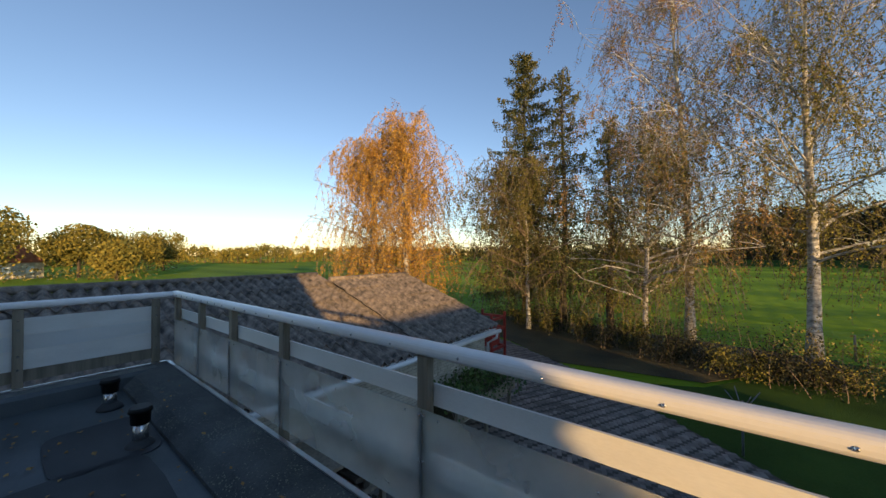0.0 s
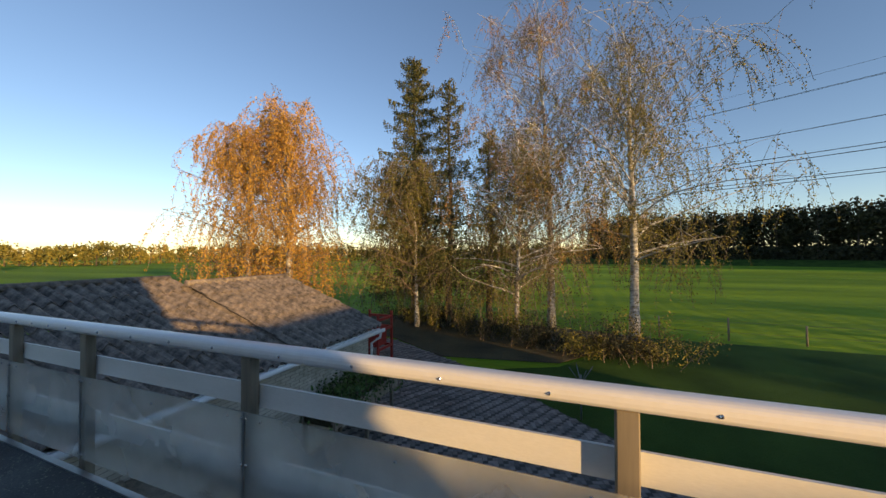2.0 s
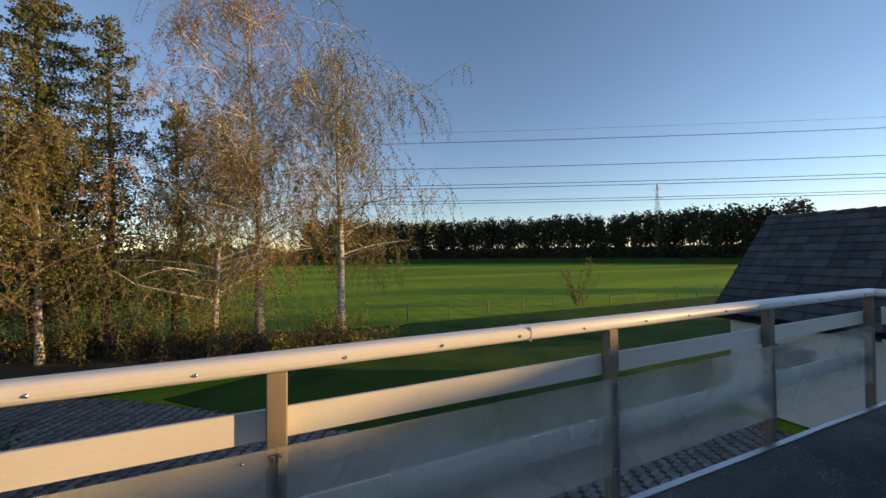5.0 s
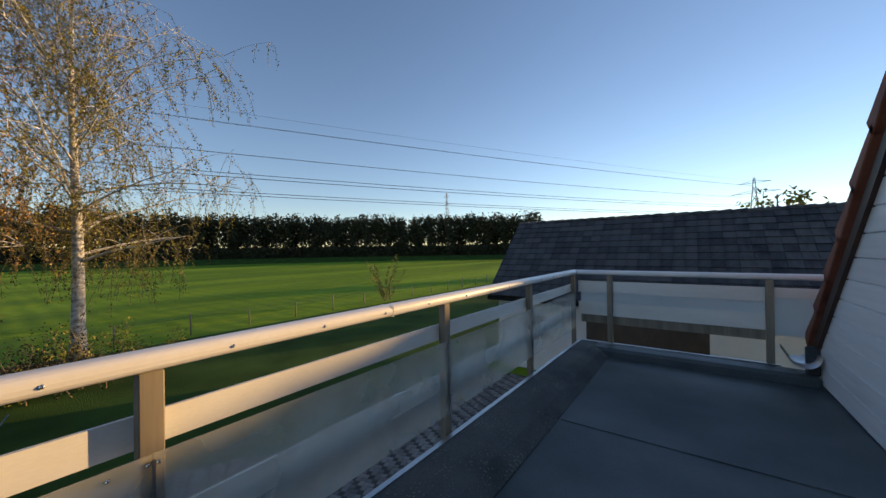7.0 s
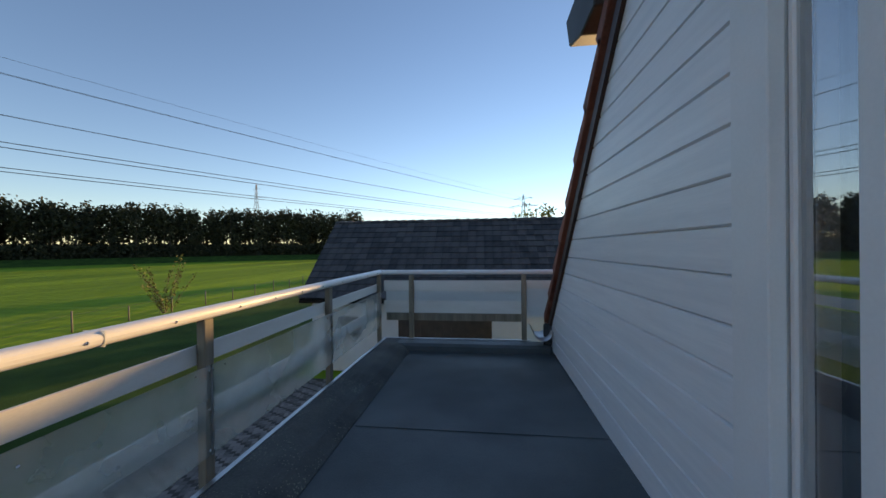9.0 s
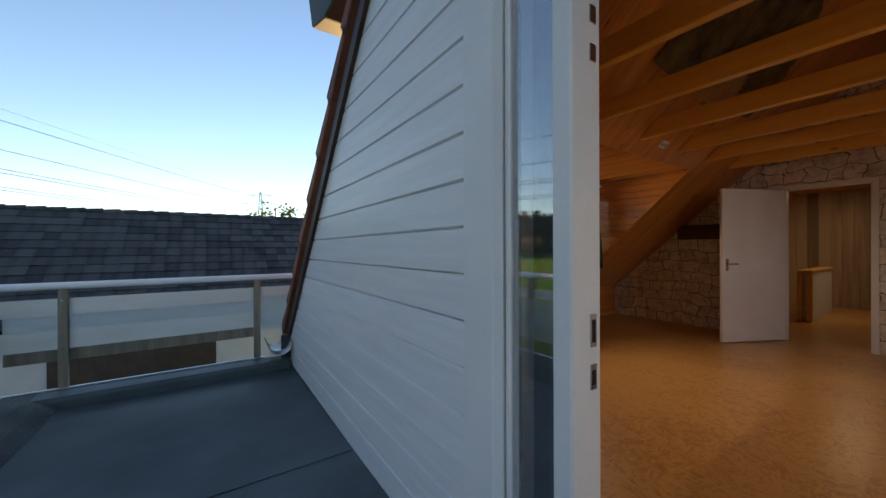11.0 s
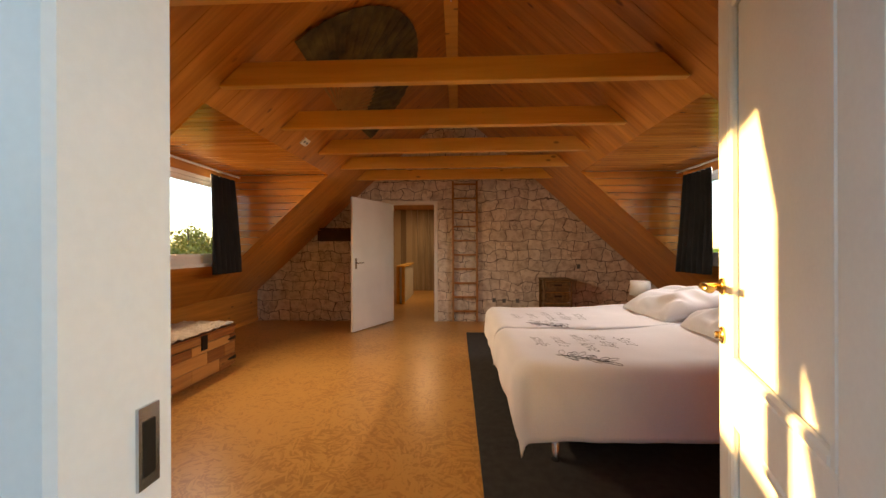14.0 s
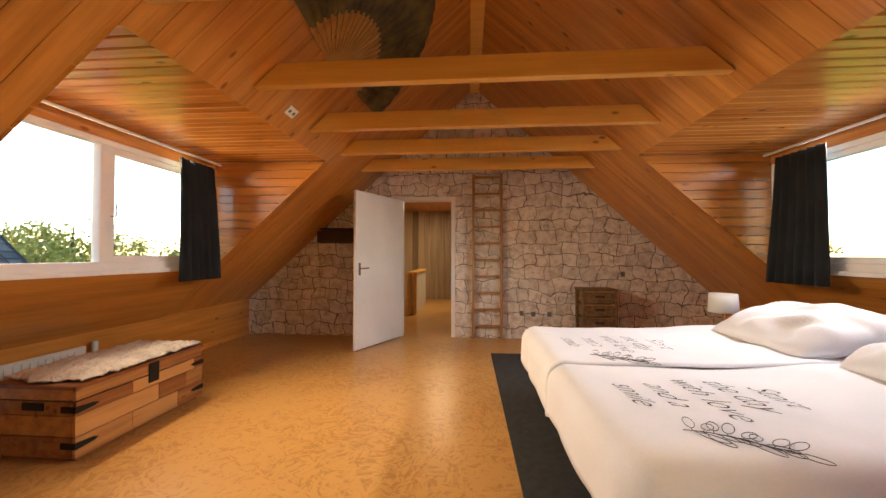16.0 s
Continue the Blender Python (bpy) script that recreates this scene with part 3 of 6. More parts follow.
tagged(bpy.data.objects["wall_annex"], "white rendered wall under the roof terrace", "wall", kind="structure")
# second flat roof level, east of the house
box("flat_roof_east", 4.15, 5.5, 0.0, 2.2, -0.3, 0.14, M["bitumen"])
tagged(bpy.data.objects["flat_roof_east"], "black felt roof beside the gable", "flat roof", kind="structure")


def vent(x, y, h):
    e = empty("roof_vent", "short steel vent pipe with a black cap on the felt", "vent pipe", "roof vents")
    z = terrace_z(x)
    tube("pipe", [(x, y, z), (x, y, z + h)], 0.042, M["steel"], e, 14)
    tube("collar", [(x, y, z), (x, y, z + 0.02), (x, y, z + 0.05)], [0.085, 0.075, 0.046], M["bitumen_patch"], e, 14)
    tube("cap", [(x, y, z + h - 0.02), (x, y, z + h + 0.05), (x, y, z + h + 0.055), (x, y, z + h + 0.085)], [0.052, 0.056, 0.066, 0.058], M["iron"], e, 14)


vent(4.05, -1.60, 0.17)
vent(4.92, -1.58, 0.15)

# leaf litter on the felt
V, F = [], []
for i in range(420):
    x, y = random.gauss(4.45, 0.4), random.gauss(-0.65, 0.22)
    if i % 3 == 0:
        x, y = random.uniform(2.0, 5.2), random.uniform(-1.95, -0.2)
    if not (1.6 < x < 5.25 and -2.0 < y < -0.1):
        continue
    z = (terrace_z(x) if y > -1.75 else kerb_z(x)) + 0.014
    a, s = random.uniform(0, 6.28), random.uniform(0.008, 0.022)
    n = len(V)
    V += [(x + s * math.cos(a + q), y + s * math.sin(a + q) * 0.7, z + random.uniform(0, 0.012)) for q in (0, 1.57, 3.14, 4.71)]
    F.append((n, n + 1, n + 2, n + 3))
tagged(obj("leaf_litter", V, F, M["leaf_rust"]), "dry brown leaves blown over the felt", "leaves", kind="stuff")


# ---- railing
RY, RTOP = -2.17, 1.0


def railing():
    e = empty("railing", "white plastic handrail on weathered wooden posts with frosted panels", "railing")
    xl, xr = -3.62, 5.55
    # rounded handrail, three runs with a joint
    def rail(a, b, nm="handrail"):
        a, b = Vector(a), Vector(b)
        d = (b - a).normalized()
        s = d.cross(Vector((0, 0, 1)))
        prof = []
        for i in range(20):
            t = 2 * math.pi * i / 20
            prof.append((0.042 * math.copysign(abs(math.cos(t)) ** 0.75, math.cos(t)), 0.030 * math.copysign(abs(math.sin(t)) ** 0.75, math.sin(t))))
        V = [a + s * p + Vector((0, 0, q)) for p, q in prof] + [b + s * p + Vector((0, 0, q)) for p, q in prof]
        F = [(i, (i + 1) % 20, 20 + (i + 1) % 20, 20 + i) for i in range(20)] + [tuple(range(20))[::-1], tuple(range(20, 40))]
        obj(nm, V, F, M["rail"], e)
    rail((xl - 0.03, RY, RTOP - 0.03), (xr + 0.03, RY, RTOP - 0.03))
    box("rail_joint", -0.262, -0.259, RY - 0.043, RY + 0.043, RTOP - 0.059, RTOP - 0.002, M["frost_side"], e)
    rail((xl, RY, RTOP - 0.031), (xl, 0.12, RTOP - 0.031))
    rail((xr, RY, RTOP - 0.031), (xr, 1.9, RTOP - 0.031))
    # posts
    def post(x, y, w=0.06, d=0.045, z0=-0.3):
        box("post", x - w / 2, x + w / 2, y - d / 2, y + d / 2, z0, RTOP - 0.06, M["post"], e, 0.004)
    def screw(x, y, z, ny):
        V, F = tube_geo([(x, y, z), (x, y + ny * 0.003, z), (x, y + ny * 0.006, z)], [0.0065, 0.0055, 0.0025], 8)
        return V, F
    xs = [xl + 0.03, -2.117, -0.75, 0.68, 2.10, 3.31, 4.11, 4.805, xr - 0.05]
    sc = []
    for x in xs:
        post(x, RY - 0.0)
    for i in range(len(xs) - 1):
        a, b = xs[i] + 0.033, xs[i + 1] - 0.033
        # white band behind the posts and frosted panel on their inner faces
        box("white_band", a - 0.06, b + 0.06, RY - 0.036, RY - 0.024, 0.72, 0.815, M["band"], e)
        box("white_band", a - 0.06, b + 0.06, RY - 0.036, RY - 0.024, 0.40, 0.51, M["band"], e)
        p = box("frosted_panel", xs[i] + 0.003, xs[i + 1] - 0.003, RY + 0.024, RY + 0.029, 0.275, 0.715, M["frost"], e)
        p.visible_shadow = False
        for x in (xs[i] + 0.012, xs[i + 1] - 0.012, a + 0.06, b - 0.06, (a + b) / 2):
            for z in (0.69, 0.50, 0.30):
                if x in (a + 0.06, b - 0.06, (a + b) / 2) and z != 0.69:
                    continue
                sc.append(screw(x, RY + 0.029, z - (0.0 if x != (a + b) / 2 else 0.03), 1))
        n = 4
        for j in range(n):
            x = a + (b - a) * (j + 0.5) / n
            sc.append(screw(x, RY + 0.041, RTOP - 0.032, 1))
    for x in xs[1:-1]:
        box("edge_strip", x - 0.004, x + 0.004, RY + 0.0295, RY + 0.034, 0.275, 0.70, M["alu"], e)
    # end runs: two white bands with a milky sheet between them
    for x, ys, y_end in ((xl, (-1.749, -0.321), 0.10), (xr, (-2.0, -1.12, 0.2, 1.2), 1.9)):
        s = 1 if x < 0 else -1
        for y in ys:
            box("post", x - 0.0225, x + 0.0225, y - 0.03, y + 0.03, -0.3, RTOP - 0.06, M["post"], e, 0.004)
            for z in (0.85, 0.77, 0.56, 0.45):
                V, F = tube_geo([(x + s * 0.022, y, z), (x + s * 0.028, y, z)], [0.009, 0.006], 8)
                sc.append((V, F))
        edges = [RY + 0.05] + list(ys) + [y_end]
        for a, b in zip(edges[:-1], edges[1:]):
            if b - a < 0.15:
                continue
            if x < 0 and b == y_end:
                # short bay beside the gable: one milky sheet and a top band
                box("white_band", x - s * 0.036, x - s * 0.022, a, b, 0.76, 0.86, M["band"], e)
                box("milky_sheet", x - s * 0.030, x - s * 0.026, a + 0.03, b - 0.03, 0.40, 0.76, M["frost_side"], e)
                continue
            box("white_band", x - s * 0.036, x - s * 0.022, a + 0.0, b - 0.0, 0.72, 0.86, M["band"], e)
            box("white_band", x - s * 0.036, x - s * 0.022, a + 0.0, b - 0.0, 0.44, 0.60, M["band"], e)
            box("milky_sheet", x - s * 0.030, x - s * 0.026, a + 0.03, b - 0.03, 0.60, 0.72, M["frost_side"], e)
            box("lower_board", x - s * 0.038, x - s * 0.030, a + 0.03, b - 0.03, 0.34, 0.44, M["post"], e)
    V, F = merge(sc)
    obj("screws", V, F, M["steel"], e)["kind"] = "stuff"


railing()

# zinc scupper at the west foot of the gable
e = empty("rain_spout", "open zinc rain spout at the foot of the verge", "gutter")
V, F = [], []
for i in range(13):
    a = math.pi * i / 12
    for x, r in ((-3.72, 0.10), (-3.30, 0.11), (-3.30, 0.105), (-3.72, 0.095)):
        V.append((x, -0.14 - r * math.cos(a), 0.30 - r * math.sin(a)))
for i in range(12):
    for j in range(4):
        F.append((i * 4 + j, i * 4 + (j + 1) % 4, i * 4 + 4 + (j + 1) % 4, i * 4 + 4 + j))
obj("trough", V, F, M["alu"], e, True)
box("collar", -3.50, -3.44, -0.11, -0.012, 0.10, 0.36, M["bitumen_patch"], e, 0.015)


# ---- gable wall in white boards, with the terrace door
def verge_x(z):
    return max(-3.52, -3.63 + (z - 0.33) / 1.028) if z > 0.2 else -3.48


wall_front = empty("wall_front", "white-painted timber board gable wall", "wall", kind="structure")
DOOR_T = 2.12
# core, with real openings
for nm, a, b, z0, z1 in (("core", -3.40, -0.24, -0.3, 0.55), ("core", 1.12, 3.95, -0.3, 0.55)):
    box(nm, a, b, 0.012, 0.10, z0, z1, M["white_wall"], wall_front)


def core(pts):
    slab("core", [(x, 0.012, z) for x, z in pts], (0, 0.088, 0), M["white_wall"], wall_front)


core([(-3.40, 0.55), (-0.24, 0.55), (-0.24, 2.5), (-1.52, 2.5)])
core([(1.12, 0.55), (3.95, 0.55), (2.1, 2.5), (1.12, 2.5)])
core([(-1.52, 2.5), (2.1, 2.5), (CX, 4.05)])
core([(-0.24, DOOR_T + 0.05), (1.12, DOOR_T + 0.05), (1.12, 2.5), (-0.24, 2.5)])
core([(-0.24, -0.3), (1.12, -0.3), (1.12, 0.0), (-0.24, 0.0)])


def siding(xa, xb_fn, z, side):
    """One tapered board; side -1 runs to the verge, +1 to the east verge."""
    h = 0.160
    if side < 0:
        x0a, x0b, x1 = max(verge_x(z), verge_x(z)), verge_x(z + h), -0.38
        pts = [(x0a, z), (x1, z), (x1, z + h), (x0b, z + h)]
    else:
        x1a, x1b, x0 = 2 * CX - verge_x(z), 2 * CX - verge_x(z + h), 1.25
        pts = [(x0, z), (x1a, z), (x1b, z + h), (x0, z + h)]
    v = []
    prof = [(-0.002, 0.0), (-0.018, 0.045), (-0.018, 0.968), (-0.006, 1.0), (0.010, 1.0), (0.010, 0.0)]
    (ax, az), (bx, _), (cx, cz), (dx, _) = pts
    for t in (0, 1):
        for y, f in prof:
            xx = (ax + (dx - ax) * f) if t == 0 else (bx + (cx - bx) * f)
            v.append((xx, y, z + h * f))
    F = [(j, (j + 1) % 6, 6 + (j + 1) % 6, 6 + j) for j in range(6)] + [tuple(range(6))[::-1], tuple(range(6, 12))]
    ob = obj("board", v, F, M["siding"], wall_front)
    bm = bmesh.new()
    bm.from_mesh(ob.data)
    bmesh.ops.recalc_face_normals(bm, faces=bm.faces)
    bm.to_mesh(ob.data)
    bm.free()


z = 0.043
while z < 2.9:
    if verge_x(z + 0.160) < -0.6:
        siding(0, 0, z, -1)
        siding(0, 0, z, 1)
    z += 0.162
# broad white trims each side of the door group, and the frame
for a, b in ((-0.38, -0.235), (1.105, 1.25)):
    box("trim_board", a, b, -0.035, 0.012, 0.02, 2.7, M["white_paint"], wall_front, 0.004)
box("trim_board", -0.235, 1.105, -0.03, 0.012, DOOR_T + 0.03, DOOR_T + 0.2, M["white_paint"], wall_front, 0.004)
box("sill", -0.235, 1.105, -0.05, 0.13, -0.02, 0.055, M["alu"], wall_front, 0.006)

door_frame = empty("door_1_frame", "white-painted frame with narrow side lights round the terrace door", "door frame", kind="structure")
for a, b in ((-0.235, -0.212), (-0.045, 0.015), (0.925, 0.985), (1.08, 1.105)):
    box("jamb", a, b, 0.0 if a in (-0.045, 0.925) else 0.014, 0.125, 0.055, DOOR_T, M["white_paint"], door_frame, 0.006)
box("head", -0.235, 1.105, 0.014, 0.126, DOOR_T - 0.01, DOOR_T + 0.03, M["white_paint"], door_frame, 0.004)
for a, b in ((-0.212, -0.045), (0.985, 1.08)):
    g = box("pane", a, b, 0.022, 0.028, 0.06, DOOR_T - 0.01, M["side_glass"], door_frame)
    g.visible_shadow = False
    box("gasket", a, a + 0.014, 0.029, 0.05, 0.06, DOOR_T - 0.01, M["iron"], door_frame)
for z, h in ((1.01, 0.085), (0.90, 0.065)):
    box("strike_plate", 0.0145, 0.0185, 0.075, 0.10, z, z + h, M["steel"], door_frame)
    box("strike_hole", 0.018, 0.0195, 0.080, 0.094, z + 0.012, z + h - 0.015, M["iron"], door_frame)
for z in (1.85, 1.75, 0.35):
    box("strike_plate", 0.0145, 0.0185, 0.075, 0.10, z, z + 0.045, M["steel"], door_frame)
# thin grey curtain behind the west side light
V, F = [], []
for i in range(25):
    x = -0.30 + 0.27 * i / 24
    y = 0.165 + 0.012 * math.sin(i * 1.55)
    V += [(x, y, 0.02), (x, y, 2.15), (x, y + 0.004, 2.15), (x, y + 0.004, 0.02)]
for i in range(24):
    F += [(i * 4 + j, i * 4 + (j + 1) % 4, i * 4 + 4 + (j + 1) % 4, i * 4 + 4 + j) for j in range(4)]
tagged(obj("side_curtain", V, F, M["sheer"], None, True), "plain grey curtain behind the narrow side light", "curtain")

# door leaf, opened into the room
door = empty("door_1", "open white-painted panelled terrace door with brass handle", "door", kind="structure", at=(0.875, 0.15, 0.0))
ang = math.atan2(0.885 - 0.15, 1.215 - 0.875)
door.rotation_euler = (0, 0, ang)
LW = 0.80


def leaf_part(nm, x0, x1, y0, y1, z0, z1, m, bv=0.004):
    return box(nm, x0, x1, y0, y1, z0, z1, m, door, bv)


leaf_part("stile", 0.0, 0.11, -0.035, 0.03, 0.03, 2.08, M["white_paint"])
leaf_part("stile", LW - 0.11, LW, -0.035, 0.03, 0.03, 2.08, M["white_paint"])
for z0, z1 in ((0.03, 0.24), (0.78, 0.92), (1.97, 2.08)):
    leaf_part("rail", 0.11, LW - 0.11, -0.033, 0.028, z0, z1, M["white_paint"])
leaf_part("panel", 0.10, LW - 0.10, -0.004, 0.010, 0.22, 0.80, M["white_paint"], 0.0)
leaf_part("panel", 0.10, LW - 0.10, -0.004, 0.010, 0.90, 1.99, M["white_paint"], 0.0)
for z0, z1 in ((0.24, 0.78), (0.92, 1.97)):
    for a, b, c, d in ((0.11, 0.135, z0, z1), (LW - 0.135, LW - 0.11, z0, z1), (0.135, LW - 0.135, z0, z0 + 0.025), (0.135, LW - 0.135, z1 - 0.025, z1)):
        leaf_part("moulding", a, b, 0.010, 0.030, c, d, M["white_paint"], 0.006)
for yy in (-0.022, -0.004, 0.014):
    leaf_part("edge_groove", -0.0025, 0.001, yy, yy + 0.006, 0.04, 2.07, M["white_paint"], 0.001)
for zz in (0.28, 1.14, 1.80):
    leaf_part("hinge", -0.018, 0.002, -0.040, -0.012, zz, zz + 0.085, M["steel"], 0.003)
leaf_part("lock_edge", LW - 0.001, LW + 0.002, -0.008, 0.012, 0.85, 1.15, M["steel"], 0.0)
for s in (1, -1):
    y = 0.03 if s > 0 else -0.035
    for zr in (1.14, 0.99):
        tube("rosette", [(LW - 0.055, y, zr), (LW - 0.055, y + s * 0.006, zr), (LW - 0.055, y + s * 0.009, zr)], [0.026, 0.026, 0.020], M["brass"], door, 18)
    tube("handle", [(LW - 0.055, y, 1.14), (LW - 0.055, y + s * 0.045, 1.14), (LW - 0.062, y + s * 0.053, 1.14), (LW - 0.08, y + s * 0.055, 1.14), (LW - 0.175, y + s * 0.055, 1.14)], [0.010, 0.010, 0.011, 0.012, 0.011], M["brass"], door)
    tube("key_lock", [(LW - 0.055, y, 0.99), (LW - 0.055, y + s * 0.022, 0.99)], 0.011, M["brass"], door)

# roof of the house: slabs with verge tiles over the gable
roof = empty("house_roof", "pitched house roof with orange-red clay verge tiles", "roof", kind="structure")
for s in (-1, 1):
    zt = 0.33
    ax, tx = (CX - 3.86 if s < 0 else CX + 3.86), CX
    # the roof is a shell of strips leaving the dormers open
    def rp(x):
        return RZ + 0.20 - SL * abs(x - CX)
    x_w, x_c = CX + s * 3.40, CX + s * 1.72
    x_e = CX + s * 4.1
    for ya, yb, xa, xb in ((0.0, 1.93, x_e, CX), (4.32, 6.0, x_e, CX), (1.93, 4.32, x_e, x_w), (1.93, 4.32, x_c, CX)):
        slab("slab", [(xa, ya, rp(xa)), (xb, ya, rp(xb)), (xb, yb, rp(xb)), (xa, yb, rp(xa))], (0, 0, 0.10), M["red_tile"], roof)
    # verge boards and tiles
    n = 13
    for i in range(n):
        t0, t1 = i / n, (i + 1.12) / n
        xa, xb = (-3.62 + (CX + 3.66) * t0), (-3.62 + (CX + 3.66) * t1)
        za, zb = 0.33 + 1.028 * (xa + 3.63), 0.33 + 1.028 * (xb + 3.63)
        if s > 0:
            xa, xb = 2 * CX - xa, 2 * CX - xb
        nx, nz = s * 0.70, 0.70
        lift0, lift1 = 0.095, 0.025
        pts = [(xa - nx * 0.01, -0.075, za - 0.01), (xb - nx * 0.01, -0.075, zb - 0.01), (xb + nx * lift1, -0.075, zb + nz * lift1 + 0.02), (xa + nx * lift0, -0.075, za + nz * lift0 + 0.02)]
        slab("verge_tile", pts, (0, 0.16, 0), M["red_tile"], roof, 0.006)
    xa, za, xb, zb = -3.60, 0.30, CX, 4.25
    if s > 0:
        xa, xb = 2 * CX - xa, 2 * CX - xb
    slab("verge_board", [(xa, -0.045, za), (xb, -0.045, zb), (xb, -0.045, zb - 0.12), (xa + -s * 0.06, -0.045, za - 0.06)], (0, 0.04, 0), M["brown_box"], roof)

# dormers: flat roofs with zinc edge
for s, nm in ((-1, "dormer_west"), (1, "dormer_east")):
    d = empty(nm, "flat-roofed dormer with zinc roof edge and white window", "dormer", kind="structure")
    xo, xi = CX + s * 3.12, CX + s * 1.645
    box("roof_deck", min(xo, xi), max(xo, xi), 1.90, 4.35, 2.30, 2.46, M["zinc"], d, 0.01)
    for ya, yb in ((1.90, 1.945), (4.30, 4.345)):
        slab("cheek", [(CX + s * 3.0, ya, 1.10), (CX + s * 3.0, ya, 2.3), (CX + s * 1.69, ya, 2.3)], (0, yb - ya, 0), M["white_wall"], d)
e = empty("gable_gutter", "grey zinc box gutter end projecting past the verge", "gutter")
slab("trough", [(-2.16, -0.12, 3.12), (-2.06, -0.12, 2.86), (-1.74, -0.12, 2.76), (-1.44, -0.12, 2.76), (-1.24, -0.12, 3.12)], (0, 1.9, 0), M["lead"], e, 0.01)


# ---------------------------------------------------------------- attic room
XL, XR = CX - 3.50, CX + 3.50
KZ = 0.536
floor = box("floor", -3.4, 4.0, 0.125, 10.4, -0.12, 0.0, M["floor"])
tagged(floor, "varnished orange-brown pressed board floor", "floor", kind="structure")

wb = empty("wall_back", "end wall with printed stone wallpaper and a doorway", "wall", kind="structure")
DL, DR, DT = -0.80, -0.045, 2.05


def paper(pts):
    slab("papered_wall", [(x, Y1, z) for x, z in pts], (0, 0.1, 0), M["paper"], wb)


paper([(XL - 0.05, 0), (DL, 0), (DL, DT), (CX - 1.87, DT), (XL - 0.05, KZ)])
paper([(DR, 0), (XR + 0.05, 0), (XR + 0.05, KZ), (CX + 1.87, DT), (DR, DT)])
paper([(CX - 1.87, DT), (CX + 1.87, DT), (CX, roof_z(CX) + 0.1)])
for a, b, c, d in ((DL - 0.05, DL + 0.012, 0, DT + 0.05), (DR - 0.012, DR + 0.05, 0, DT + 0.05)):
    box("architrave", a, b, Y1 - 0.015, Y1 + 0.115, c, d, M["white_paint"], wb, 0.004)
box("architrave", DL + 0.012, DR - 0.012, Y1 - 0.015, Y1 + 0.115, DT - 0.012, DT + 0.05, M["white_paint"], wb, 0.004)

wf = empty("wall_front_inside", "pine-boarded inner face of the gable wall", "wall", kind="structure")
for pts in ([(XL, 0.0), (-0.24, 0.0), (-0.24, 2.15), (CX - 1.76, 2.15), (XL, KZ)], [(1.12, 0.0), (XR, 0.0), (XR, KZ), (CX + 1.76, 2.15), (1.12, 2.15)], [(CX - 1.76, 2.15), (CX + 1.76, 2.15), (CX, RZ)]):
    slab("lining", [(x, 0.102, z) for x, z in pts], (0, 0.018, 0), M["pine_z"], wf)

for s, nm in ((-1, "wall_west"), (1, "wall_east")):
    e = empty(nm, "low pine-boarded knee wall", "wall", kind="structure")
    x = CX + s * 3.50
    box("knee", min(x, x + s * 0.05), max(x, x + s * 0.05), 0.12, Y1, 0.0, KZ + 0.03, M["pine_y"], e)
    box("skirting", min(x, x - s * 0.014), max(x, x - s * 0.014), 0.12, Y1, 0.0, 0.07, M["pine_y"], e, 0.003)

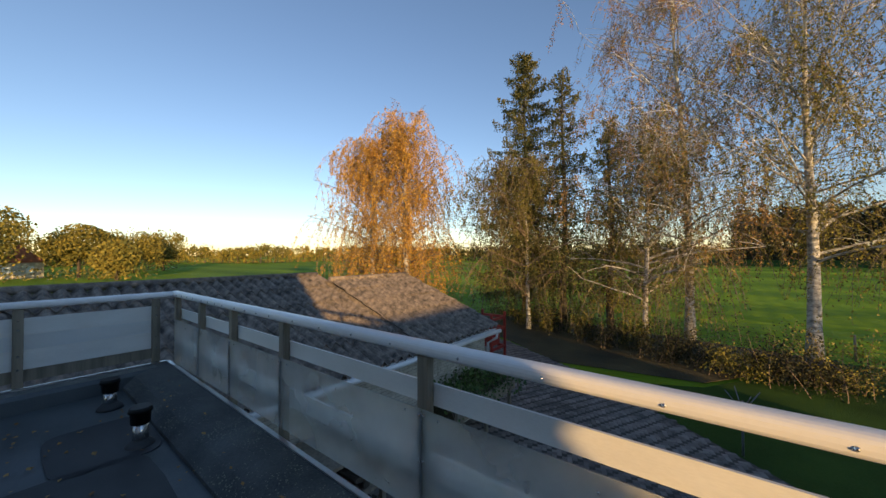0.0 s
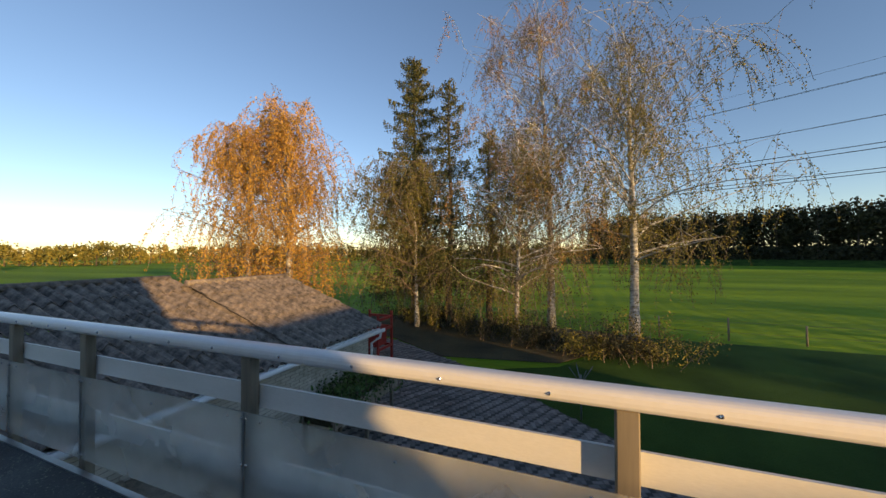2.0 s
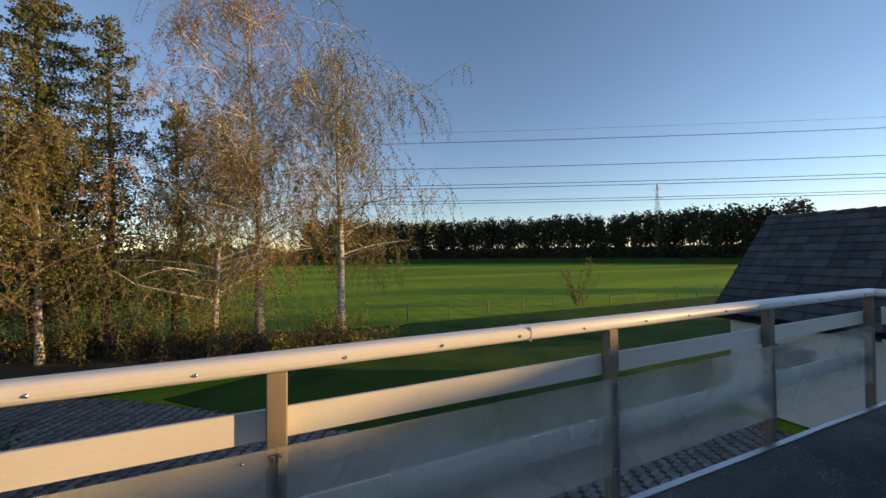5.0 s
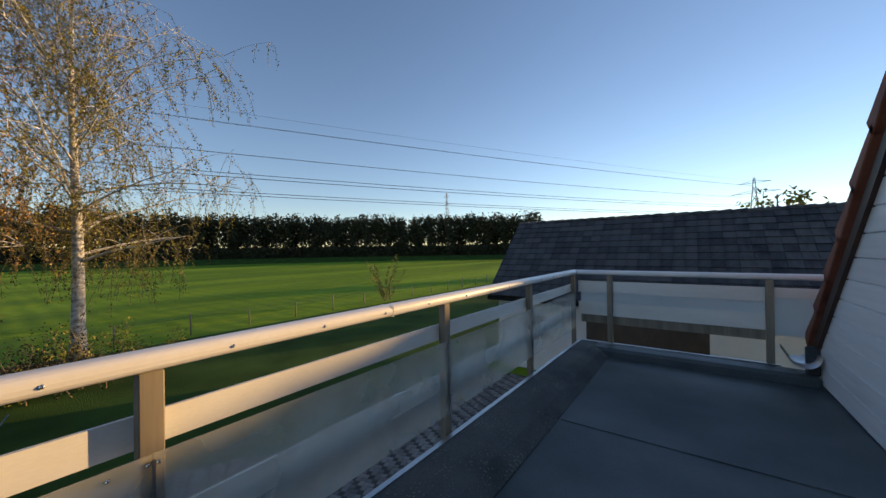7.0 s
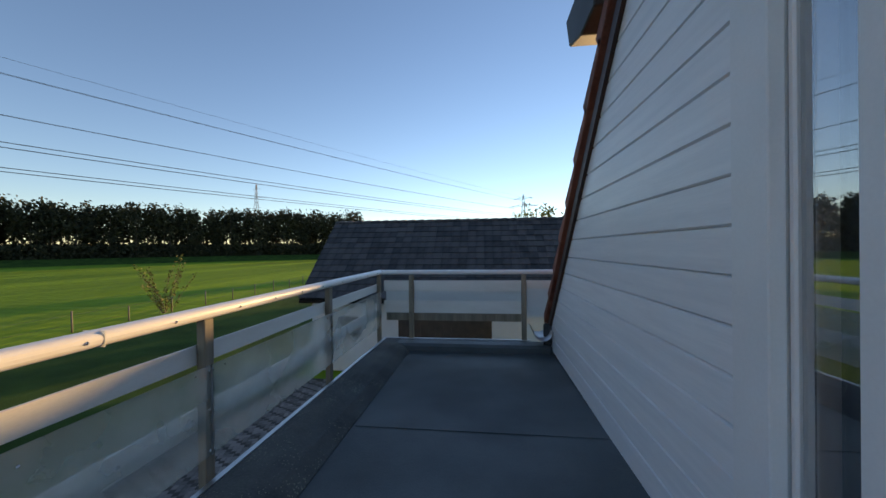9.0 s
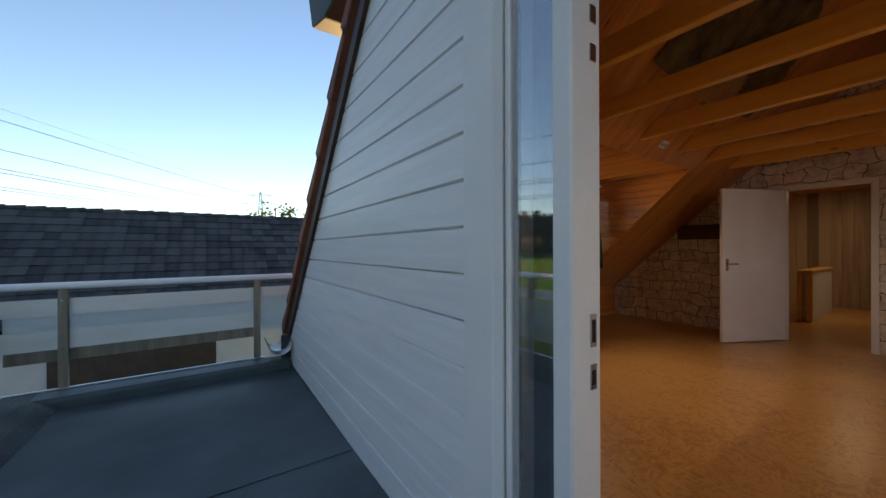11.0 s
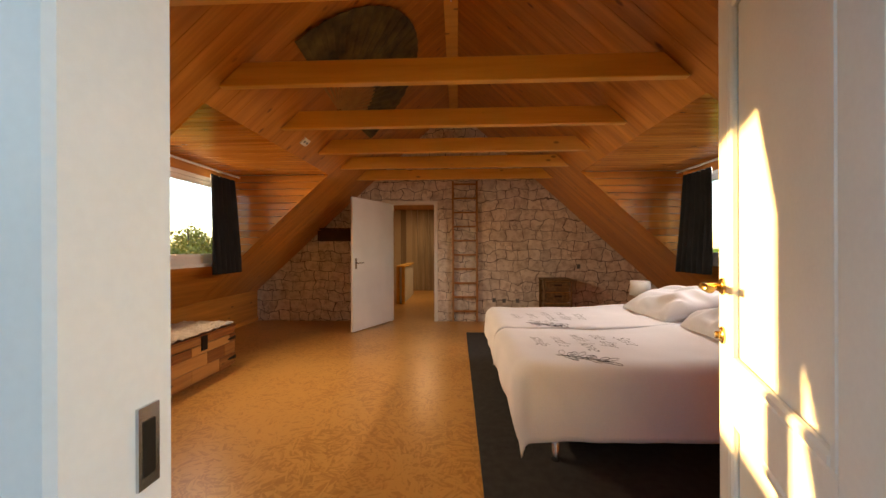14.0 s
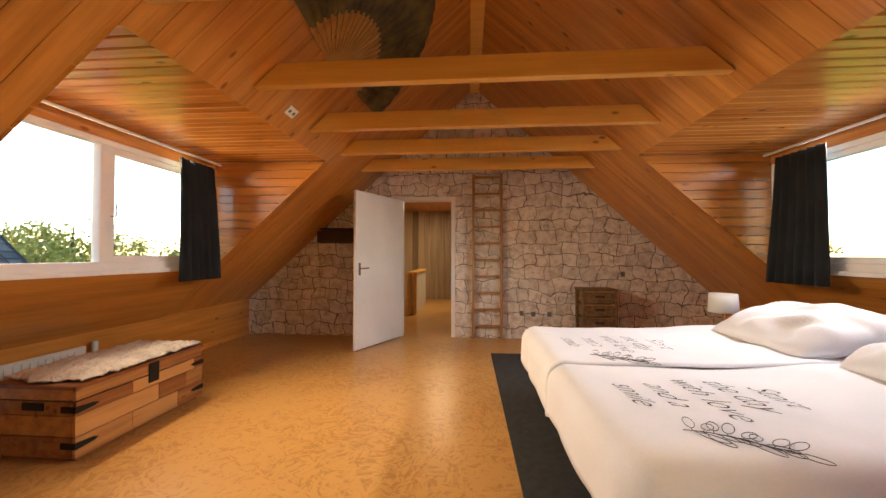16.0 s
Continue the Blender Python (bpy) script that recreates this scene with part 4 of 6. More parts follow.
# sloped boarding, left open at the dormers; boards run down the slope
ceil = empty("ceiling", "varnished orange pine board ceiling on both roof slopes", "ceiling", kind="structure")
DY0, DY1, DZT = 2.0, 4.25, 2.24
SEC = math.sqrt(1 + SL * SL)
for s in (-1, 1):
    def P(xoff, y):
        return Vector((CX + s * xoff, y, RZ - SL * xoff))
    down = Vector((s, 0, -SL)).normalized()
    for ya, yb, x0, x1 in ((Y0, DY0, 0.0, 3.5), (DY1, Y1, 0.0, 3.5), (DY0, DY1, 0.0, (RZ - DZT) / SL)):
        L = (x1 - x0) * SEC
        if s < 0:
            planks("boarding", P(x0, ya), (0, 1, 0), down, yb - ya, L, 0.14, 0.02, M["pine_slope"], ceil, 0.0006, 0.0018)
        else:
            planks("boarding", P(x0, yb), (0, -1, 0), down, yb - ya, L, 0.14, 0.02, M["pine_slope"], ceil, 0.0006, 0.0018)
    # under the window: boards laid level
    if s < 0:
        planks("boarding", P(3.5, DY1), -down, (0, -1, 0), 0.61 * SEC, DY1 - DY0, 0.16, 0.02, M["pine_y"], ceil, 0.001, 0.002)
    else:
        planks("boarding", P(3.5, DY0), -down, (0, 1, 0), 0.61 * SEC, DY1 - DY0, 0.16, 0.02, M["pine_y"], ceil, 0.001, 0.002)
    # dormer ceiling: narrow boards
    xa, xb = CX + s * (RZ - DZT) / SL, CX + s * 2.93
    if s < 0:
        planks("dormer_ceiling", (xb, DY1, DZT), (0, -1, 0), (1, 0, 0), DY1 - DY0, xa - xb, 0.085, 0.02, M["pine_ceiling"], ceil, 0.010)
    else:
        planks("dormer_ceiling", (xa, DY1, DZT), (0, -1, 0), (1, 0, 0), DY1 - DY0, xb - xa, 0.085, 0.02, M["pine_ceiling"], ceil, 0.010)
    # cheeks: horizontal boards clipped to the slope
    for y, th in ((DY0, -0.02), (DY1, 0.02)):
        zb = RZ - SL * 2.93
        n = 13
        h = (DZT - zb) / n
        V, F = [], []
        for i in range(n):
            za, zc = zb + i * h + 0.003, zb + (i + 1) * h - 0.003
            xo = CX + s * 2.93
            xia, xib = CX + s * (RZ - za) / SL, CX + s * (RZ - zc) / SL
            k = len(V)
            fr = -math.copysign(0.002, th)
            for yy in (y, y + th):
                V += [(xo, yy, za), (xia, yy, za), (xib, yy, zc), (xo, yy, zc)]
            F += [tuple(k + j for j in q) for q in BOX]
        ob = obj("cheek_boards", V, F, M["pine_ceiling"], ceil)
        bm = bmesh.new()
        bm.from_mesh(ob.data)
        bmesh.ops.recalc_face_normals(bm, faces=bm.faces)
        bm.to_mesh(ob.data)
        bm.free()
# ridge board
box("ridge_board", CX - 0.07, CX + 0.07, Y0, Y1, RZ - 0.075, RZ - 0.05, M["beam"], ceil)


def tie_beam(y):
    z0, z1 = 2.335, 2.49
    xa0, xa1 = (RZ - z0) / SL - 0.01, (RZ - z1) / SL - 0.01
    xs = [CX - xa0, CX + xa0, CX + xa1, CX - xa1]
    b = slab("tie_beam", [(xs[0], y, z0), (xs[1], y, z0), (xs[2], y, z1), (xs[3], y, z1)], (0, 0.06, 0), M["beam"], None, 0.006)
    tagged(b, "bare planed pine collar beam with knots", "beam", "ceiling beams", "structure")


for y in (1.17, 1.965, 2.78, 3.595, 4.34, 5.1):
    tie_beam(y)


# dormer windows
def window(nm, s, mull):
    e = empty(nm, "white-framed dormer window with three panes", "window", kind="structure")
    x = CX + s * 2.90
    a, b = min(x, x + s * 0.07), max(x, x + s * 0.07)
    z0, z1 = 1.11, 2.12
    box("frame", a, b, DY0, DY1, z0 - 0.03, z0 + 0.05, M["white_paint"], e, 0.005)
    box("frame", a, b, DY0, DY1, z1 - 0.05, z1, M["white_paint"], e, 0.005)
    box("head_board", a, b, DY0, DY1, z1, DZT + 0.02, M["pine_y"], e)
    box("sill_board", min(x - s * 0.05, x), max(x - s * 0.05, x), DY0, DY1, z0 - 0.05, z0 - 0.015, M["white_paint"], e, 0.005)
    for y in (DY0, *mull, DY1):
        ya, yb = max(DY0, y - 0.035), min(DY1, y + 0.035)
        box("mullion", a - 0.002, b + 0.002, ya, yb, z0 + 0.05, z1 - 0.05, M["white_paint"], e, 0.005)
    ys = [DY0] + list(mull) + [DY1]
    for i in range(len(ys) - 1):
        ya, yb = ys[i] + 0.035, ys[i + 1] - 0.035
        xm = (a + b) / 2
        g = box("pane", xm - 0.003, xm + 0.003, ya, yb, z0 + 0.05, z1 - 0.05, M["glass"], e)
        g.visible_shadow = False
        if i != 1:
            w = 0.05
            for q in ((ya, yb, z0 + 0.05, z0 + 0.05 + w), (ya, yb, z1 - 0.05 - w, z1 - 0.05), (ya, ya + w, z0 + 0.05 + w, z1 - 0.05 - w), (yb - w, yb, z0 + 0.05 + w, z1 - 0.05 - w)):
                box("sash", a + 0.008, b - 0.008, *q, M["white_paint"], e, 0.004)
            tube("window_catch", [(x, ya + 0.02, 1.52), (x - s * 0.035, ya + 0.02, 1.52), (x - s * 0.04, ya + 0.02, 1.62)], 0.008, M["steel"], e)
    return e


window("window_1", -1, (2.31, 3.08))
window("window_2", 1, (2.31, 3.09))


def curtain(s, ya, yb):
    V, F = [], []
    n = 40
    rows = 8
    x = CX + s * 2.80
    for r in range(rows):
        f = r / (rows - 1)
        z = 2.14 - 1.17 * f
        flare = 1 + 0.22 * f
        for i in range(n):
            t = i / (n - 1)
            y = (ya + yb) / 2 + (t - 0.5) * (yb - ya) * flare
            dx = 0.030 * math.sin(t * 38 + 0.4 * math.sin(f * 3)) * (0.6 + 0.5 * f) + 0.01 * noise.noise(Vector((t * 5, f * 3, s)))
            V.append((x + dx - s * 0.05 * f, y, z))
    for r in range(rows - 1):
        F += [(r * n + i, r * n + i + 1, (r + 1) * n + i + 1, (r + 1) * n + i) for i in range(n - 1)]
    ob = obj("curtain", V, F, M["curtain"], None, True)
    md = ob.modifiers.new("thick", "SOLIDIFY")
    md.thickness = 0.006
    tagged(ob, "black gathered curtain beside the dormer window", "curtain", "dark curtains")


curtain(-1, 3.66, 4.10)
curtain(1, 3.62, 4.08)
for s in (-1, 1):
    x = CX + s * 2.82
    tagged(tube("curtain_rail", [(x, DY0 + 0.02, 2.205), (x, DY1 - 0.02, 2.205)], 0.012, M["white_paint"]), "thin white curtain rail under the dormer ceiling", "curtain rail")

# ---- bedroom door in the back wall, standing open
bd = empty("door_2", "open flush white interior door with steel handle", "door", kind="structure", at=(DL + 0.01, Y1 - 0.005, 0))
bd.rotation_euler = (0, 0, math.atan2(4.876 - 5.795, -1.238 + 0.79))
box("leaf", 0.0, 0.99, -0.04, 0.0, 0.01, 2.05, M["white_paint"], bd, 0.003)
for s, y in ((1, 0.0), (-1, -0.04)):
    box("handle_plate", 0.90, 0.94, min(y, y + s * 0.006), max(y, y + s * 0.006), 0.96, 1.12, M["steel"], bd, 0.002)
    tube("handle", [(0.92, y, 1.05), (0.92, y + s * 0.045, 1.05), (0.90, y + s * 0.05, 1.05), (0.80, y + s * 0.05, 1.05)], 0.009, M["steel"], bd)

# ---- landing behind the doorway
ld = empty("landing_walls", "landing walls with vertical striped planks", "wall", kind="structure")
planks("striped_planks", (-2.4, 10.3, 0.0), (1, 0, 0), (0, 0, 1), 3.6, 2.6, 0.17, 0.02, M["panel_z"], ld)
planks("striped_planks", (0.25, 10.3, 0.0), (0, -1, 0), (0, 0, 1), 4.38, 2.6, 0.17, 0.02, M["panel_z"], ld)
box("backing", -2.5, 0.4, 10.325, 10.4, 0.0, 2.6, M["white_wall"], ld)
box("backing", 0.275, 0.35, 5.91, 10.32, 0.0, 2.6, M["white_wall"], ld)
box("side_wall", -2.5, -2.42, 5.91, 10.3, 0.0, 2.6, M["white_wall"], ld)
lc = slab("ceiling_landing", [(-2.5, 5.91, 2.45), (0.4, 5.91, 2.45), (0.4, 10.4, 2.45), (-2.5, 10.4, 2.45)], (0, 0, 0.05), M["pine_y"])
tagged(lc, "pine landing ceiling", "ceiling", kind="structure")
sl = slab("ceiling_slope_landing", [(-1.5, 5.93, 2.44), (-2.4, 5.93, 1.6), (-2.4, 10.25, 1.6), (-1.5, 10.25, 2.44)], (0, 0, 0.03), M["pine_x"])
tagged(sl, "sloped pine boarding over the stairwell", "ceiling", kind="structure")
st = empty("stair_balustrade", "boxed stair balustrade with pine cap and end post", "balustrade")
box("panel", -1.04, -0.88, 7.75, 9.4, 0.0, 0.84, M["white_wall"], st, 0.004)
box("cap", -1.06, -0.86, 7.73, 9.42, 0.84, 0.875, M["beam"], st, 0.005)
box("end_post", -1.055, -0.985, 7.70, 7.75, 0.0, 0.84, M["beam"], st, 0.005)
box("end_post", -0.935, -0.865, 7.70, 7.75, 0.0, 0.84, M["beam"], st, 0.005)
# dummy fitting made up for the landing; it gives no light itself
tube("ceiling_spot", [(-0.3, 8.2, 2.449), (-0.3, 8.2, 2.40)], [0.05, 0.03], M["white_paint"], None, 12)
tagged(bpy.data.objects["ceiling_spot"], "small white dummy ceiling spot added on the landing", "ceiling spot")
# added area lamp that brightens the landing, with no known fitting behind it
lamp = new("landing_light", bpy.data.lights.new("landing_light", "AREA"))
lamp.data.energy, lamp.data.size, lamp.data.color = 3.5, 0.6, (1.0, 0.80, 0.52)
lamp.matrix_world = look((-0.4, 8.6, 2.42), (-0.4, 8.6, 0))

# ---- ladder on the back wall
e = empty("ladder", "narrow brown wooden ladder fixed to the papered wall", "ladder")
for x in (0.255, 0.665):
    box("side_rail", x, x + 0.035, Y1 - 0.075, Y1 - 0.005, 0.0, 2.42, M["ladder"], e, 0.004)
for i in range(10):
    z = 0.17 + i * 0.243
    box("rung", 0.29, 0.665, Y1 - 0.06, Y1 - 0.03, z, z + 0.03, M["ladder"], e, 0.004)


def plate(nm, label, x, z, w=0.075, h=0.075):
    e = empty(nm, label, nm.replace("_", " "))
    box("plate", x - w / 2, x + w / 2, Y1 - 0.012, Y1, z - h / 2, z + h / 2, M["plastic"], e, 0.003)
    box("rocker", x - w * 0.28, x + w * 0.28, Y1 - 0.018, Y1 - 0.012, z - h * 0.3, z + h * 0.3, M["plastic"], e, 0.002)


plate("wall_switch", "cream wall switch on the stone wallpaper", 0.60, 1.79)
plate("wall_switch", "cream wall switch on the stone wallpaper", 0.60, 1.08)
for x, z in ((1.15, 0.36), (1.38, 0.36), (0.98, 0.37), (2.42, 0.95)):
    e = empty("wall_socket", "small grey socket on the stone wallpaper", "socket", "wall sockets")
    box("plate", x - 0.03, x + 0.03, Y1 - 0.01, Y1, z - 0.035, z + 0.035, M["zinc"], e, 0.003)
# dark shelf box beside the door
e = empty("wall_shelf", "dark brown wooden shelf box fixed to the wall", "shelf")
box("back", -2.06, -1.25, Y1 - 0.02, Y1, 1.40, 1.62, M["brown_box"], e)
box("top", -2.06, -1.25, Y1 - 0.14, Y1 - 0.02, 1.60, 1.625, M["brown_box"], e, 0.003)
box("bottom", -2.06, -1.25, Y1 - 0.14, Y1 - 0.02, 1.40, 1.425, M["brown_box"], e, 0.003)
box("front_lip", -2.06, -1.25, Y1 - 0.155, Y1 - 0.14, 1.42, 1.58, M["brown_box"], e, 0.003)

# rattan drawer unit
e = empty("drawer_unit", "brown woven rattan drawer unit against the wall", "drawers")
x0, x1, ya, yb = 1.74, 2.20, 5.44, 5.77
for x in (x0, x1 - 0.03):
    for y in (ya, yb - 0.03):
        box("leg", x, x + 0.03, y, y + 0.03, 0.0, 0.74, M["rattan"], e, 0.004)
box("top", x0 - 0.01, x1 + 0.01, ya - 0.01, yb + 0.01, 0.74, 0.765, M["rattan"], e, 0.005)
box("back", x0 + 0.03, x1 - 0.03, yb - 0.015, yb - 0.005, 0.03, 0.74, M["rattan"], e)
for i in range(4):
    z = 0.03 + i * 0.178
    box("drawer", x0 + 0.035, x1 - 0.035, ya + 0.004, yb - 0.03, z, z + 0.15, M["rattan"], e, 0.01)
    box("slat", x0 + 0.03, x1 - 0.03, ya, ya + 0.03, z + 0.153, z + 0.172, M["ladder"], e, 0.003)
    box("grip", (x0 + x1) / 2 - 0.06, (x0 + x1) / 2 + 0.06, ya - 0.006, ya + 0.004, z + 0.085, z + 0.115, M["brown_box"], e, 0.002)

# ---- rug and double bed
rug = box("rug", 0.475, 3.45, 0.55, 4.95, 0.001, 0.012, M["rug"], None, 0.004)
tagged(rug, "large dark grey rug under the bed", "rug")


def duvet_z(x, y, ph):
    e = 0.612 + 0.012 * noise.noise(Vector((x * 2.2, y * 2.2, ph))) + 0.006 * noise.noise(Vector((x * 6, y * 6, ph)))
    return e


def bed(y0, y1, nm_seed):
    e = empty("single_bed", "single box-spring bed with rumpled white printed duvet", "bed", "two beds pushed together")
    x0, x1 = 0.72, 2.80
    box("base", x0 + 0.02, x1, y0 + 0.02, y1 - 0.004, 0.18, 0.38, M["divan"], e, 0.02)
    box("mattress", x0 + 0.02, x1, y0 + 0.02, y1 - 0.004, 0.385, 0.54, M["linen"], e, 0.04)
    for x in (x0 + 0.2, x1 - 0.15):
        for y in (y0 + 0.10, y1 - 0.10):
            tube("leg", [(x, y, 0.012), (x, y, 0.03), (x, y, 0.18)], [0.028, 0.022, 0.022], M["steel"], e, 12)
    # duvet: a sheet over the mattress that falls over the foot and the outer side
    nx, ny = 70, 46
    V, F = [], []
    near = y0 < 2.0
    for i in range(nx):
        for j in range(ny):
            u = i / (nx - 1)
            v = j / (ny - 1)
            x = x0 - 0.30 + u * (2.48 - x0 + 0.30)
            y = (y0 - (0.42 if near else 0.03)) + v * (y1 - y0 + (0.42 + 0.02 if near else 0.06))
            zt = duvet_z(x, y, nm_seed)
            over = 0.0
            xx, yy = x, y
            R = 0.09
            ox = max(0.0, x0 + 0.03 - x)
            oy = max(0.0, y0 + 0.03 - y) if near else 0.0
            o = math.hypot(ox, oy)
            if o > 0:
                a = min(o / R, math.pi / 2)
                out = R * math.sin(a)
                dropz = R * (1 - math.cos(a)) + max(0.0, o - R * math.pi / 2)
                k = out / o
                xx = x0 + 0.03 - ox * k if ox > 0 else x
                yy = y0 + 0.03 - oy * k if oy > 0 else y
                wob = 0.012 * math.sin((x if oy > ox else y) * 6.3 + nm_seed + 2 * noise.noise(Vector((x * 2, y * 2, 1)))) * min(1, o / 0.2)
                if ox > oy:
                    xx -= abs(wob)
                else:
                    yy -= abs(wob)
                zt = zt - dropz
            # swelling towards the turned-down end and a dip at the seam
            zt += 0.035 * math.exp(-((x - 2.1) / 0.3) ** 2)
            f = math.exp(-((yy - y1) / 0.05) ** 2) * (0.03 if near else 0.0)
            V.append((xx, yy, zt - f))
    for i in range(nx - 1):
        F += [(i * ny + j, (i + 1) * ny + j, (i + 1) * ny + j + 1, i * ny + j + 1) for j in range(ny - 1)]
    d = obj("duvet", V, F, M["linen"], e, True)
    md = d.modifiers.new("thick", "SOLIDIFY")
    md.thickness = 0.02
    md.offset = 0.0
    return e


bed(1.72, 2.62, 1.0)
bed(2.63, 3.53, 7.0)
def pillow(x, y, z, turn, seed):
    """A stuffed pillow: full in the middle, pinched corners, creases running in from the seams."""
    n = 36
    V, F = [], []
    for side in (1, -1):
        for i in range(n):
            for j in range(n):
                u, v = 2 * i / (n - 1) - 1, 2 * j / (n - 1) - 1
                full = max(0.0, (1 - u ** 4) * (1 - v ** 4)) ** 0.55
                px = 0.33 * u * (1 - 0.10 * v * v * (1 - abs(u)))
                py = 0.40 * v * (1 - 0.08 * u * u)
                q = Vector((u * 1.7, v * 1.7, seed))
                h = full * (0.125 + 0.05 * noise.noise(q)) + 0.016 * full * math.sin(9 * (u * 0.6 + v) + 4 * noise.noise(q * 1.3))
                V.append((px, py, (h if side > 0 else -0.55 * h)))
    for k in range(2):
        o = k * n * n
        for i in range(n - 1):
            for j in range(n - 1):
                q = (o + i * n + j, o + (i + 1) * n + j, o + (i + 1) * n + j + 1, o + i * n + j + 1)
                F.append(q if k == 0 else q[::-1])
    ob = obj("pillow", V, F, M["linen"], None, True)
    bm = bmesh.new()
    bm.from_mesh(ob.data)
    bmesh.ops.remove_doubles(bm, verts=bm.verts, dist=0.0005)
    bm.to_mesh(ob.data)
    bm.free()
    ob.matrix_world = pose(x, y, z, 0, turn, 0)
    return tagged(ob, "plump rumpled white pillow on the bed", "pillow", "bed pillows")


pillow(2.36, 2.12, 0.735, -14, 1.0)
pillow(2.36, 3.03, 0.735, -14, 6.0)


def lettering(y_seam, size, sc):
    """Handwritten lines printed on the duvet, read from the foot."""
    lines = (("Start", 1.44, 0.00), ("the day", 1.30, 0.02), ("with love", 1.16, 0.0), ("and a", 1.01, 0.02), ("smile", 0.86, 0.0))
    made = []
    for txt, x, dy in lines:
        cu = bpy.data.curves.new("print", "FONT")
        cu.body = txt
        cu.size = size
        cu.shear = 0.45
        cu.offset = -0.0022
        cu.space_character = 1.0
        cu.align_x = "CENTER"
        to = new("print", cu)
        dg = bpy.context.evaluated_depsgraph_get()
        me = bpy.data.meshes.new_from_object(to.evaluated_get(dg))
        bpy.data.objects.remove(to)
        bm = bmesh.new()
        bm.from_mesh(me)
        bmesh.ops.subdivide_edges(bm, edges=[q for q in bm.edges if q.calc_length() > 0.05], cuts=1)
        for v in bm.verts:
            px, py = v.co.x, v.co.y * 1.15
            wx, wy = x + py, y_seam + dy - px * sc
            v.co = Vector((wx, wy, duvet_z(wx, wy, 1.0 if y_seam < 2.6 else 7.0) + 0.035 * math.exp(-((wx - 2.1) / 0.3) ** 2) + 0.0125))
        bm.to_mesh(me)
        bm.free()
        made.append(me)
    V, F = merge([([v.co.copy() for v in me.vertices], [tuple(p.vertices) for p in me.polygons]) for me in made])
    return V, F


def sprig(y, ph):
    """A drawn leafy twig under the words."""
    def on(qx, qy):
        return (qx, qy, duvet_z(qx, qy, ph) + 0.014)
    geos = []
    stem = [(0.93 + 0.030 * i, y - 0.31 - 0.012 * i + 0.02 * math.sin(i * 0.55)) for i in range(9)]
    geos.append(tube_geo([on(*q) for q in stem], 0.0016, 4))
    for i in range(1, 9):
        for s in (1, -1):
            ax, ay = stem[i]
            ang = s * (1.1 - 0.06 * i) + 0.25 * math.sin(i * 2.3)
            ca, sa = math.cos(ang), math.sin(ang)
            ln = 0.075 + 0.02 * math.sin(i * 1.7 + s)
            loop = []
            for k in range(13):
                t = 2 * math.pi * k / 12
                l, w = 0.02 + ln * 0.5 * (1 - math.cos(t)), 0.017 * math.sin(t)
                loop.append(on(ax + l * ca - w * sa, ay + l * sa + w * ca))
            geos.append(tube_geo([on(ax, ay), loop[0]], 0.0013, 4))
            geos.append(tube_geo(loop, 0.0013, 4))
    return merge(geos)


beds = [o for o in bpy.data.objects if o.name.startswith("single_bed")]
beds.sort(key=lambda o: o.name)
for b, y, ph in ((beds[0], 2.15, 1.0), (beds[1], 3.05, 7.0)):
    V, F = merge([lettering(y, 0.125, 0.95), sprig(y, ph)])
    tagged(obj("duvet_print", V, F, M["ink"], b), kind="stuff")

# bedside table and lamp beyond the bed
e = empty("bedside_table", "small white bedside table beside the bed", "bedside table")
box("top", 2.28, 2.72, 3.68, 4.08, 0.52, 0.55, M["white_paint"], e, 0.005)
box("body", 2.30, 2.70, 3.70, 4.06, 0.08, 0.52, M["white_paint"], e, 0.004)
box("plinth", 2.34, 2.66, 3.74, 4.02, 0.012, 0.08, M["white_paint"], e)
e = empty("table_lamp", "small table lamp with a white drum shade", "lamp")
tube("shade", [(2.47, 3.88, 0.715), (2.47, 3.88, 0.88)], [0.115, 0.105], M["shade"], e, 24)
tube("foot", [(2.47, 3.88, 0.55), (2.47, 3.88, 0.57), (2.47, 3.88, 0.58), (2.47, 3.88, 0.72)], [0.06, 0.06, 0.012, 0.012], M["ladder"], e, 16)

# ---- wooden chest with iron fittings and sheepskin
e = empty("wooden_chest", "reclaimed wood chest with black iron corner straps", "chest", at=(0, 0, 0))
cx0, cx1, cy0, cy1 = -2.62, -2.08, 2.47, 3.44
for k, (z0, z1) in enumerate(((0.03, 0.15), (0.153, 0.27), (0.273, 0.355), (0.362, 0.425))):
    cuts = [cy0, cy0 + 0.35 + 0.2 * (k % 2), cy0 + 0.72 + 0.08 * k, cy1]
    for a, b in zip(cuts[:-1], cuts[1:]):
        if b - a > 0.02:
            box("board", cx1 - 0.022, cx1, a + 0.001, b - 0.001, z0, z1, M["chest"], e, 0.002)
    box("board", cx0, cx1 - 0.023, cy0, cy0 + 0.02, z0, z1, M["chest"], e, 0.002)
    box("board", cx0, cx1 - 0.023, cy1 - 0.02, cy1, z0, z1, M["chest"], e, 0.002)
    box("board", cx0, cx0 + 0.02, cy0 + 0.02, cy1 - 0.02, z0, z1, M["chest"], e, 0.002)
box("lid", cx0 - 0.005, cx1 + 0.006, cy0 - 0.006, cy1 + 0.006, 0.425, 0.45, M["chest"], e, 0.004)
box("plinth", cx0 + 0.03, cx1 - 0.03, cy0 + 0.03, cy1 - 0.03, 0.0, 0.03, M["chest"], e)
